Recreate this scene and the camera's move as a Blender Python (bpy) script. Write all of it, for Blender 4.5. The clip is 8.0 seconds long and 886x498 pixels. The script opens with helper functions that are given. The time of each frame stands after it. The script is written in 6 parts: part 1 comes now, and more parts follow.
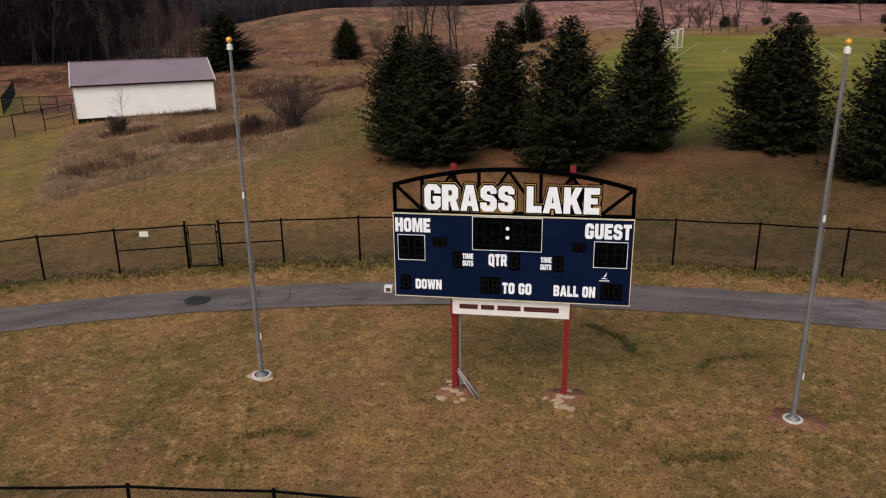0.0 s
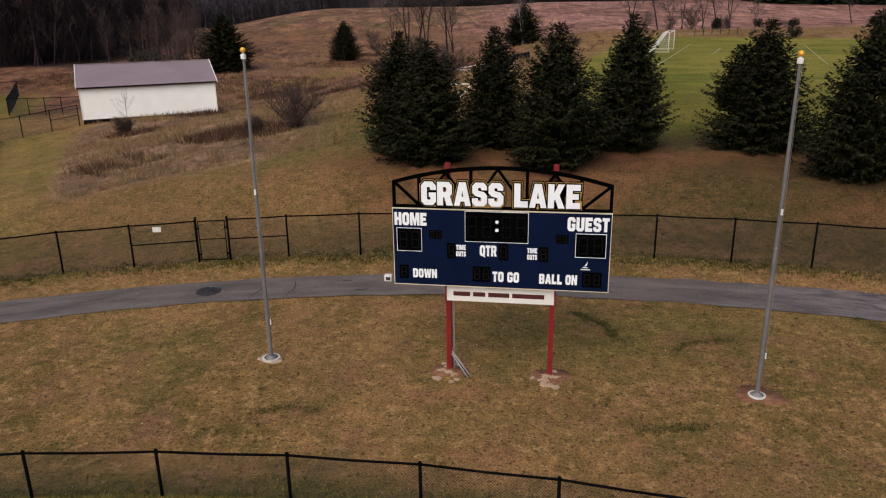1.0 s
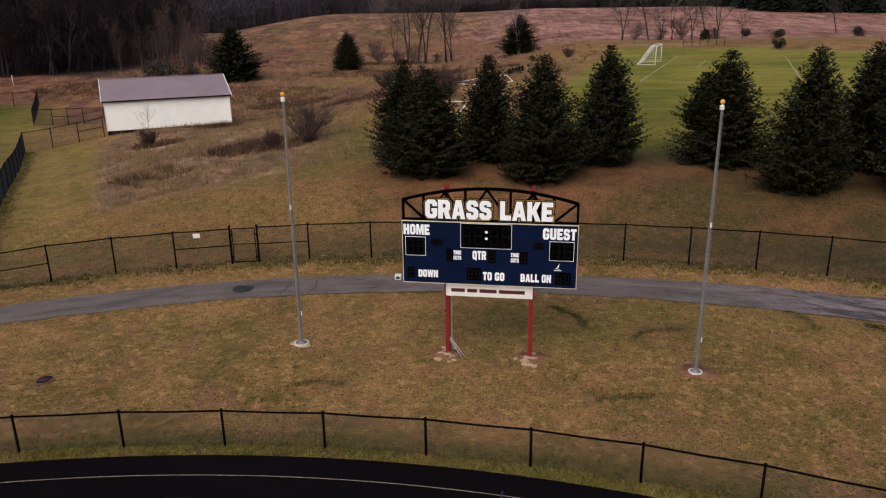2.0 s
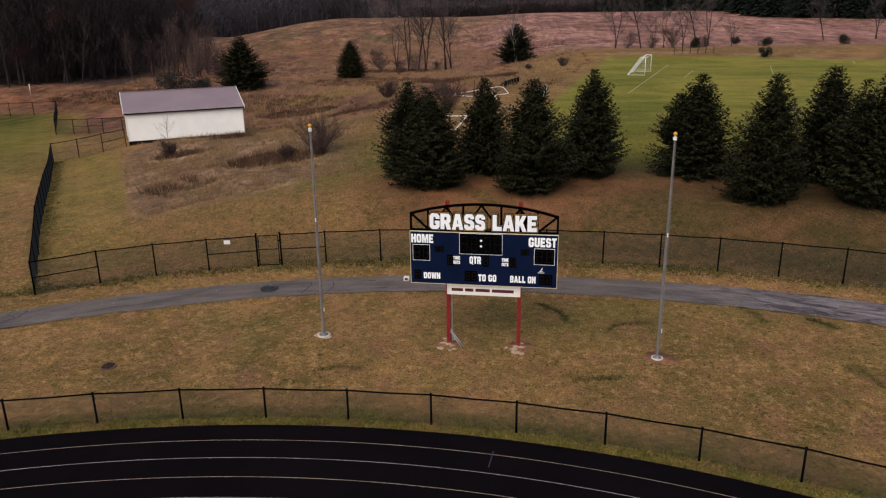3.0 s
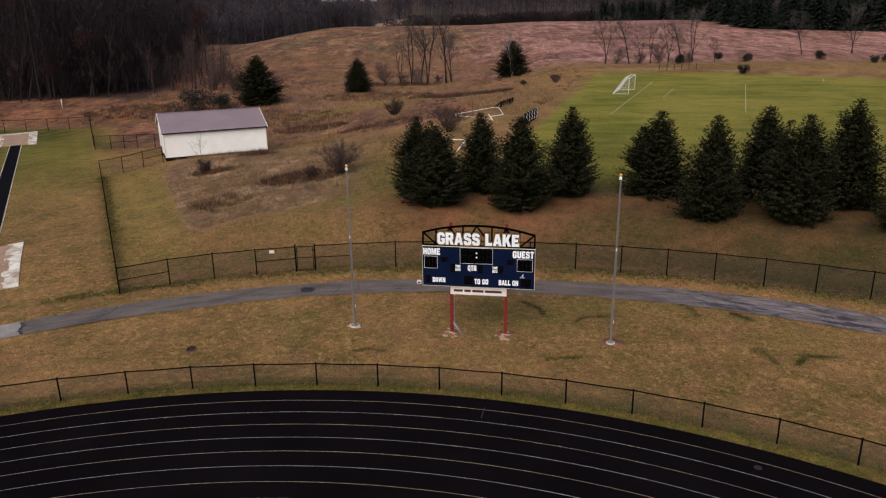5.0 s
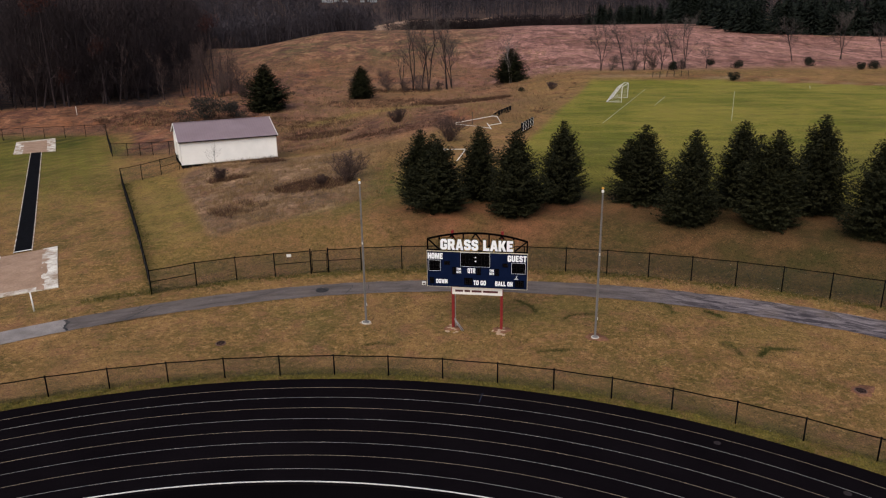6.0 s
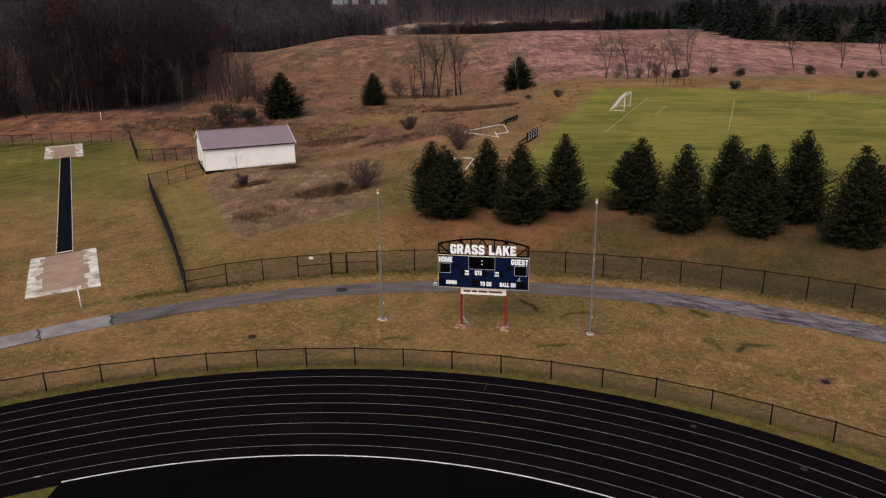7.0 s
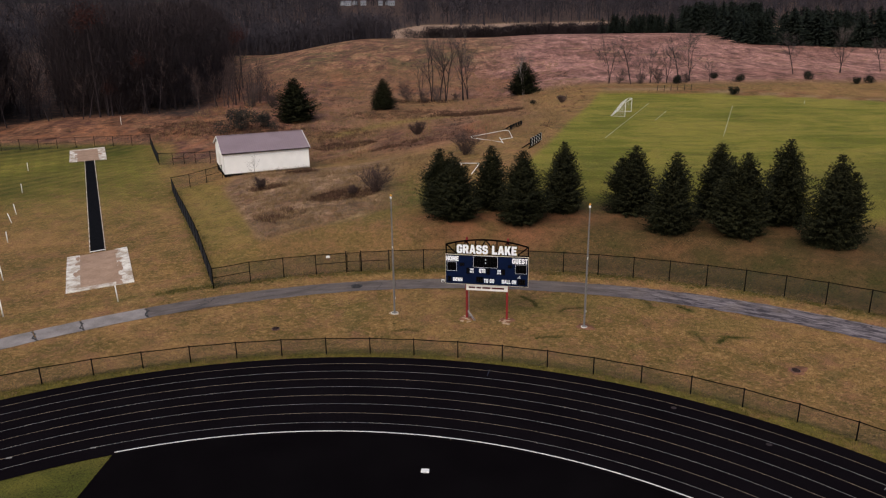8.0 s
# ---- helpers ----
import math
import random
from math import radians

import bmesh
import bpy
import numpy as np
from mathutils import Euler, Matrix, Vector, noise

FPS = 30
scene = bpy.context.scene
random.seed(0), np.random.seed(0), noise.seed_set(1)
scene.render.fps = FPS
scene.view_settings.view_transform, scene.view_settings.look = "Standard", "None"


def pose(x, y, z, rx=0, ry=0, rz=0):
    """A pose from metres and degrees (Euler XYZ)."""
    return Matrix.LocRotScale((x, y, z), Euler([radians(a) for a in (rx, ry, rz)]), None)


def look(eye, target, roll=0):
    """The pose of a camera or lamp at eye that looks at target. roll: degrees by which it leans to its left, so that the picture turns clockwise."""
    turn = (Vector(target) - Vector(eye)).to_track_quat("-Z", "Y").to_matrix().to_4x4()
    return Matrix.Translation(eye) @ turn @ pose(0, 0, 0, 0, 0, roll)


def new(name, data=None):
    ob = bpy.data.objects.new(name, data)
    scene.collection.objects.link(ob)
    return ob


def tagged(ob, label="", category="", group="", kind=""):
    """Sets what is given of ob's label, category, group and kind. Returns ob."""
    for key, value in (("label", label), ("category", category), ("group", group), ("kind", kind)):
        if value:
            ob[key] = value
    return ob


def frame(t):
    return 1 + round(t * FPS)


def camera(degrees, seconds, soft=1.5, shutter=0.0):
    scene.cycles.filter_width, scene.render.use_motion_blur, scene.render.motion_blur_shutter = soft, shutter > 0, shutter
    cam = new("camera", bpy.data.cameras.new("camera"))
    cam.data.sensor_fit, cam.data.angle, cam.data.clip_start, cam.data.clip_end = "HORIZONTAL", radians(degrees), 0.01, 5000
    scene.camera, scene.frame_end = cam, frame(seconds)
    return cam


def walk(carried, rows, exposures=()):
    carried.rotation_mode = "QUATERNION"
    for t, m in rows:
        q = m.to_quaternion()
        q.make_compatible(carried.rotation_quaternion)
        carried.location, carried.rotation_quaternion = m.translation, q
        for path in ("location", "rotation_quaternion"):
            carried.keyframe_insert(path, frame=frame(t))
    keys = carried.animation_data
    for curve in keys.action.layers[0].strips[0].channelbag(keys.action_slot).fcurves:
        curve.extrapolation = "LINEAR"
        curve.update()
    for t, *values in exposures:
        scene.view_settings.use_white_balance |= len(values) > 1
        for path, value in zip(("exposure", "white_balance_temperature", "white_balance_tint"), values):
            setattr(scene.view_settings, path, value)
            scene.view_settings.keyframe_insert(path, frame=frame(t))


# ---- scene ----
cam = camera(60.9, 8.0, 1.2)
PATH = [
    (0, (-0.043, 1.035, 10.501), (-0.116, 2.935, 9.881), -0.8),
    (0.5, (0.007, 0.613, 10.596), (-0.063, 2.512, 9.974), -0.9),
    (1, (0.076, -0.789, 10.861), (0.011, 1.111, 10.24), -0.8),
    (1.5, (0.143, -3.16, 11.654), (0.081, -1.259, 11.036), -0.7),
    (3, (0.266, -10.221, 14.345), (0.206, -8.32, 13.726), -0.8),
    (3.5, (0.268, -12.494, 15.205), (0.21, -10.593, 14.587), -0.7),
    (4, (0.269, -14.75, 16.106), (0.211, -12.848, 15.488), -0.7),
    (4.5, (0.273, -17.005, 17.008), (0.215, -15.104, 16.389), -0.7),
    (6, (0.269, -23.887, 19.759), (0.211, -21.987, 19.138), -0.8),
    (6.5, (0.298, -26.181, 20.619), (0.237, -24.281, 19.999), -0.8),
    (7, (0.315, -28.514, 21.515), (0.235, -26.614, 20.896), -0.7),
    (7.5, (0.4, -30.818, 22.347), (0.305, -28.919, 21.728), -0.7),
    (8, (0.492, -33.145, 22.996), (0.394, -31.246, 22.378), -0.7),
]
walk(cam, [(t, look(eye, target, roll)) for t, eye, target, roll in PATH])

# ---- light ----
world = bpy.data.worlds.new("overcast")
scene.world = world
world.use_nodes = True
wn = world.node_tree.nodes
sky = wn.new("ShaderNodeTexSky")
sky.sky_type, sky.sun_disc = "NISHITA", False
sky.sun_elevation, sky.sun_rotation = radians(48), radians(200)
sky.dust_density, sky.air_density, sky.ozone_density = 5.0, 1.0, 1.0
wn["Background"].inputs[1].default_value = 0.135
world.node_tree.links.new(sky.outputs[0], wn["Background"].inputs[0])
sun = new("sun", bpy.data.lights.new("sun", "SUN"))
sun.data.energy, sun.data.angle, sun.data.color = 1.05, radians(75), (1.0, 0.985, 0.97)
sun.matrix_world = look((-14, -40, 46), (0, 0, 0))


# ---- small tools ----
def ss(a, b, v):
    t = np.clip((np.asarray(v, float) - a) / (b - a), 0, 1)
    return t * t * (3 - 2 * t)


def height(x, y):
    x, y = np.asarray(x, float), np.asarray(y, float)
    r = np.hypot(x + 7.2, y + 28)
    rise = .45 * ss(44.5, 56, r) + .5 * ss(55.5, 59.5, r) + 2.1 * ss(59, 66, r) + .3 * ss(66, 70, r) + 1.4 * ss(71, 84, r)
    k = np.clip(y - 45, 0, 30)
    near = rise * ss(0, 1, (x + 42 - .5 * k) / (38 - .22 * k)) * ss(-12, 8, y)
    swale = 2 + 2.75 * ss(-5, 25, x)
    back = ss(85, 120, y)
    z = near * (1 - back) + swale * back
    z = z + 1.1 * ss(119, 136, y) * ss(0, 30, x)
    z = z + .26 * np.exp(-((x + 6.1) ** 2 + (y - 20.3) ** 2) / 7) + .14 * np.exp(-((x - 8.2) ** 2 + (y - 18.2) ** 2) / 7)
    z = z + 1.2 * np.exp(-((x + 29) ** 2 + (y - 67) ** 2) / 110)
    crest = 3 + 6.5 * ss(-95, -45, x) - 4.5 * ss(130, 215, x)
    z = z + (crest - swale) * ss(140, 275, y)
    return z - 4 * ss(290, 350, y) + 34 * ss(640, 1500, y + np.abs(x) * .15)


def zat(x, y):
    return float(height(x, y))


class Geo:
    """Gathers vertices and faces of one mesh."""

    def __init__(self):
        self.v, self.f = [], []

    def face(self, *pts):
        n = len(self.v)
        self.v += [tuple(p) for p in pts]
        self.f.append(tuple(range(n, n + len(pts))))

    def box(self, c, s, m=None):
        n = len(self.v)
        for k in range(8):
            p = Vector((c[0] + s[0] * ((k & 1) - .5), c[1] + s[1] * ((k >> 1 & 1) - .5), c[2] + s[2] * ((k >> 2) - .5)))
            self.v.append(tuple(m @ p if m else p))
        for q in ((0, 2, 3, 1), (4, 5, 7, 6), (0, 1, 5, 4), (2, 6, 7, 3), (0, 4, 6, 2), (1, 3, 7, 5)):
            self.f.append(tuple(n + i for i in q))
        return self

    def tube(self, a, b, ra, rb=None, n=6, cap=True):
        a, b = Vector(a), Vector(b)
        rb = ra if rb is None else rb
        d = b - a
        if d.length < 1e-6:
            return self
        q = d.to_track_quat("Z", "Y")
        k = len(self.v)
        for p, r in ((a, ra), (b, rb)):
            for i in range(n):
                w = 2 * math.pi * i / n
                self.v.append(tuple(p + q @ Vector((r * math.cos(w), r * math.sin(w), 0))))
        for i in range(n):
            j = (i + 1) % n
            self.f.append((k + i, k + j, k + n + j, k + n + i))
        if cap and n > 2:
            self.f.append(tuple(k + n + i for i in range(n)))
            self.f.append(tuple(k + i for i in reversed(range(n))))
        return self

    def chain(self, pts, r, n=6):
        for a, b in zip(pts, pts[1:]):
            self.tube(a, b, r, r, n)
        return self

    def lathe(self, profile, c=(0, 0, 0), n=16):
        k = len(self.v)
        for r, z in profile:
            for i in range(n):
                w = 2 * math.pi * i / n
                self.v.append((c[0] + r * math.cos(w), c[1] + r * math.sin(w), c[2] + z))
        for s in range(len(profile) - 1):
            for i in range(n):
                j = (i + 1) % n
                self.f.append((k + s * n + i, k + s * n + j, k + s * n + n + j, k + s * n + n + i))
        return self

    def mesh(self, name, smooth=False):
        me = bpy.data.meshes.new(name)
        me.from_pydata(self.v, [], self.f)
        me.update()
        if smooth:
            me.shade_smooth()
        return me


def part(name, geo, material, parent=None, label="", smooth=False, m=None):
    """One mesh object, under a thing or part if parent is given."""
    me = geo.mesh(name, smooth) if isinstance(geo, Geo) else geo
    if material and not me.materials:
        me.materials.append(material)
    ob = new(name, me)
    if parent:
        ob.parent = parent
    if m:
        ob.matrix_basis = m
    if label:
        ob["label"] = label
    return ob


def thing(name, m=None, label="", category="", group="", kind=""):
    ob = new(name)
    ob.empty_display_size = .2
    if m:
        ob.matrix_basis = m
    return tagged(ob, label, category, group, kind)


def bevelled(size, c=(0, 0, 0), w=.01, name="box"):
    bm = bmesh.new()
    bmesh.ops.create_cube(bm, size=1, matrix=Matrix.Translation(c) @ Matrix.Diagonal((*size, 1)))
    bmesh.ops.bevel(bm, geom=bm.edges[:], offset=w, segments=2, affect="EDGES", profile=.5)
    me = bpy.data.meshes.new(name)
    bm.to_mesh(me)
    bm.free()
    return me


# ---- materials ----
class Nodes:
    def __init__(self, name):
        self.mat = bpy.data.materials.new(name)
        self.mat.use_nodes = True
        self.t = self.mat.node_tree
        self.bsdf = self.t.nodes["Principled BSDF"]
        self.pos = self.t.nodes.new("ShaderNodeNewGeometry").outputs["Position"]

    def link(self, a, b):
        if isinstance(a, (int, float)):
            b.default_value = a
        elif isinstance(a, tuple):
            b.default_value = (*a, 1)
        else:
            self.t.links.new(a, b)

    def noise(self, scale, detail=3, rough=.55, vec=None, warp=0.0):
        n = self.t.nodes.new("ShaderNodeTexNoise")
        n.inputs["Scale"].default_value, n.inputs["Detail"].default_value, n.inputs["Roughness"].default_value = scale, detail, rough
        n.inputs["Distortion"].default_value = warp
        self.t.links.new(vec or self.pos, n.inputs["Vector"])
        return n.outputs[0]

    def remap(self, v, a, b, c=0.0, d=1.0):
        n = self.t.nodes.new("ShaderNodeMapRange")
        self.link(v, n.inputs[0])
        for i, x in enumerate((a, b, c, d)):
            n.inputs[i + 1].default_value = x
        return n.outputs[0]

    def math(self, op, a, b):
        n = self.t.nodes.new("ShaderNodeMath")
        n.operation = op
        self.link(a, n.inputs[0])
        self.link(b, n.inputs[1])
        return n.outputs[0]

    def mix(self, f, a, b, kind="MIX"):
        n = self.t.nodes.new("ShaderNodeMix")
        n.data_type, n.blend_type = "RGBA", kind
        self.link(f, n.inputs[0])
        self.link(a, n.inputs[6])
        self.link(b, n.inputs[7])
        return n.outputs[2]

    def scaled(self, x, y, z, vec=None):
        n = self.t.nodes.new("ShaderNodeMapping")
        n.inputs["Scale"].default_value = (x, y, z)
        self.t.links.new(vec or self.pos, n.inputs["Vector"])
        return n.outputs[0]

    def grey(self, v):
        n = self.t.nodes.new("ShaderNodeCombineColor")
        for i in range(3):
            self.link(v, n.inputs[i])
        return n.outputs[0]

    def bump(self, v, strength, dist):
        n = self.t.nodes.new("ShaderNodeBump")
        n.inputs["Strength"].default_value, n.inputs["Distance"].default_value = strength, dist
        self.link(v, n.inputs["Height"])
        self.t.links.new(n.outputs[0], self.bsdf.inputs["Normal"])

    def done(self, colour, rough=.8, metal=0.0, spec=.5):
        self.link(colour, self.bsdf.inputs["Base Color"])
        self.link(rough, self.bsdf.inputs["Roughness"])
        self.bsdf.inputs["Metallic"].default_value = metal
        self.bsdf.inputs["Specular IOR Level"].default_value = spec
        return self.mat


def surface(name, a, b, big=.6, fine=9.0, rough=.7, metal=0.0, grain=.25, bump=.0, spec=.5, contrast=1.0):
    """A worn surface between the colours a and b: stains at one scale, grain at another."""
    n = Nodes(name)
    f = n.remap(n.noise(big, 4, .6), .5 - .2 / contrast, .5 + .2 / contrast)
    c = n.mix(f, a, b)
    g = n.noise(fine, 3, .6)
    c = n.mix(1.0, c, n.grey(n.remap(g, .25, .75, 1 - grain, 1 + grain)), "MULTIPLY")
    if bump:
        n.bump(g, .6, bump)
    return n.done(c, n.remap(n.noise(fine * .37), .3, .7, max(rough - .1, .05), min(rough + .1, 1)), metal, spec)


def leafy(name, a, b, rough=.6, trans=0.0):
    n = Nodes(name)
    isl = n.t.nodes["Geometry"].outputs["Random Per Island"] if "Geometry" in n.t.nodes else n.noise(9)
    c = n.mix(isl, a, b)
    c = n.mix(1.0, c, n.grey(n.remap(n.noise(.8, 2), .3, .7, .7, 1.3)), "MULTIPLY")
    return n.done(c, rough, 0, .1)


M_WHITE = surface("white_paint", (.72, .70, .66), (.80, .78, .75), 1.5, 20, .5, grain=.06)
M_LINE = surface("lane_paint", (.15, .14, .13), (.31, .29, .265), .8, 14, .7, grain=.35)
M_KERB = surface("kerb_paint", (.6, .58, .56), (.78, .76, .74), .8, 14, .6, grain=.2)
M_GOLDLINE = surface("worn_ochre_paint", (.165, .125, .088), (.295, .230, .165), .8, 14, .7, grain=.35)
M_TRACK = surface("black_track_rubber", (.0044, .0034, .0044), (.0066, .0052, .0065), .25, 30, .9, grain=.4, bump=.002, spec=.0)
M_INFIELD = surface("black_infield_rubber", (.0030, .0024, .0029), (.0045, .0037, .0043), .25, 30, .9, grain=.3, bump=.002, spec=.0)
M_PALEPATH = surface("pale_worn_paving", (.18, .158, .150), (.29, .258, .246), .5, 16, .9, grain=.3, bump=.004, spec=.15, contrast=1.4)
M_CRACK = surface("crack_filler", (.012, .012, .013), (.02, .019, .02), 1, 20, .8)
M_BLACK = surface("black_vinyl_steel", (.003, .003, .0035), (.006, .006, .0065), 2, 20, .8, grain=.2, spec=.0)
M_WIRE = surface("black_coated_wire", (.0075, .0075, .0095), (.0125, .0125, .0155), 2, 20, .55, spec=.3)
M_TRUSS = surface("black_painted_truss", (.0012, .0012, .0015), (.0025, .0022, .0025), 2, 20, .9, spec=.0)
M_NAVY = surface("navy_enamel", (.0025, .0066, .026), (.0038, .0090, .034), 1.2, 18, .6, grain=.08, spec=.05)
M_DIGIT = surface("unlit_digit_panel", (.0012, .0012, .0015), (.0025, .0025, .003), 3, 30, .8, grain=.2, spec=.0)
M_LAMP = surface("dark_red_lamp", (.004, .0032, .0032), (.008, .005, .005), 6, 60, .5, spec=.1)
M_LETTER = surface("white_vinyl_lettering", (.84, .86, .90), (.90, .92, .95), 2, 20, .5, grain=.04)
M_CREAM = surface("cream_edge_trim", (.66, .56, .38), (.78, .70, .52), 1.2, 20, .5, grain=.1)
M_GOLD = surface("gold_edge", (.36, .22, .06), (.46, .30, .09), 2, 20, .45, grain=.1)
M_RED = surface("red_painted_steel", (.15, .008, .010), (.22, .014, .015), 1.4, 18, .5, grain=.15, spec=.4)
M_MAROON = surface("maroon_lettering", (.055, .009, .011), (.08, .013, .016), 3, 20, .5)
M_STEEL = surface("brushed_aluminium", (.15, .143, .142), (.215, .205, .203), 2.5, 30, .5, metal=.3, grain=.12)
M_GALV = surface("galvanised_pipe", (.28, .28, .28), (.38, .37, .37), 3, 30, .5, metal=.4)
M_BALL = surface("gold_ball", (.75, .36, .04), (.85, .44, .055), 5, 30, .35, metal=.25)
M_CONCRETE = surface("pale_concrete", (.42, .39, .34), (.60, .57, .52), 2.2, 16, .9, grain=.2, bump=.006)
M_OLDCONC = surface("stained_concrete", (.30, .215, .15), (.70, .66, .59), 1.1, 9, .9, grain=.25, bump=.006, contrast=1.5)
M_SAND = surface("brown_sand", (.25, .155, .10), (.36, .235, .16), .8, 7, .95, grain=.2, bump=.02)
M_SOIL = surface("bare_reddish_soil", (.120, .055, .032), (.225, .112, .066), 4, 16, .95, grain=.3, bump=.02, spec=.08)
M_IRON = surface("cast_iron_cover", (.020, .018, .018), (.040, .034, .032), 5, 30, .7, metal=.3)
M_RUST = surface("rusty_grate", (.085, .042, .032), (.13, .066, .05), 5, 30, .8)
M_RUNWAY = surface("black_runway_rubber", (.0025, .0022, .0027), (.0048, .0042, .0048), .6, 20, .8, spec=.05)
M_BARK = surface("grey_brown_bark", (.045, .035, .032), (.085, .068, .06), 2, 14, .9, grain=.3)
M_BARKDARK = surface("dark_wet_bark", (.0200, .0155, .0170), (.042, .0315, .0330), .10, 9, .95, grain=.12, spec=.05)
# Greyer, lighter than the near bark: distance haze mixed into the twig colour.
M_FARWOOD = surface("far_hazed_twigs", (.026, .0225, .027), (.052, .044, .051), .02, 1.5, .95, grain=.2, spec=.1)
M_TWIG = surface("reddish_twigs", (.05, .030, .026), (.085, .050, .042), .5, 9, .95, grain=.3)
M_SPRUCE = leafy("spruce_needles", (.0075, .0090, .0040), (.0270, .0268, .0108), .8)
M_SPRUCEFAR = leafy("distant_spruce_needles", (.007, .0100, .0075), (.017, .0215, .0150), .85)
M_CEDAR = leafy("dark_juniper_foliage", (.010, .012, .008), (.022, .024, .014), .7)
M_GREYBUSH = leafy("grey_green_foliage", (.020, .020, .018), (.045, .042, .036), .8)
M_DRYLEAF = leafy("dry_brown_leaves", (.05, .026, .018), (.11, .06, .038), .8)
M_DRYGRASS = leafy("dry_grass_blades", (.15, .098, .048), (.285, .185, .095), .8)
M_TUFT = leafy("turf_blades", (.075, .052, .018), (.25, .16, .075), .9)
M_PALELEAF = leafy("pale_fallen_leaves", (.25, .17, .10), (.55, .45, .34), .8)
M_WEED = leafy("weedy_green_blades", (.040, .043, .011), (.125, .108, .030), .8)
M_VERGE = leafy("bright_verge_blades", (.062, .058, .011), (.275, .215, .050), .8)
M_RINGGRASS = leafy("dark_lush_blades", (.030, .036, .010), (.085, .085, .026), .8)
M_SIDING = None
M_DARKGLASS = surface("dark_window", (.01, .01, .012), (.02, .02, .022), 3, 20, .2)
M_RUSTLEAF = leafy("rust_coloured_leaves", (.030, .0105, .0085), (.055, .018, .013), .8)
M_FOOTING = surface("weathered_brown_concrete", (.27, .18, .12), (.45, .33, .23), 4, 20, .9, grain=.3, bump=.01, spec=.1)
M_PADS = surface("black_pad_vinyl", (.004, .004, .0045), (.008, .008, .0085), 3, 20, .6, spec=.05)
M_HOUSE = surface("pale_house_siding", (.20, .21, .24), (.30, .31, .33), .2, 2, .8)
M_HOUSEROOF = surface("grey_shingle_roof", (.10, .10, .12), (.16, .16, .18), .2, 2, .9)
M_SIGNTAG = surface("white_plastic_tag", (.6, .58, .56), (.7, .69, .67), 5, 40, .5)


def ribbed(name, a, b, axis, pitch, depth, rough):
    """Sheet metal with upright ribs along one axis."""
    n = Nodes(name)
    w = n.t.nodes.new("ShaderNodeTexWave")
    w.wave_type, w.bands_direction, w.wave_profile = "BANDS", axis, "SIN"
    w.inputs["Scale"].default_value = 1 / pitch * .314
    tc = n.t.nodes.new("ShaderNodeTexCoord")
    n.t.links.new(tc.outputs["Object"], w.inputs["Vector"])
    f = n.remap(n.noise(.35, 4), .3, .7)
    c = n.mix(f, a, b)
    c = n.mix(1.0, c, n.grey(n.remap(n.noise(1.1, 3), .3, .7, .96, 1.03)), "MULTIPLY")
    n.bump(n.remap(w.outputs[1], .75, 1.0), .4, depth)
    return n.done(c, rough, 0.0, .4)


M_SIDING = ribbed("cream_metal_siding", (.88, .868, .835), (.91, .90, .87), "X", .25, .006, .5)
M_ROOF = ribbed("purple_brown_metal_roof", (.205, .150, .163), (.250, .186, .200), "X", .3, .02, .45)


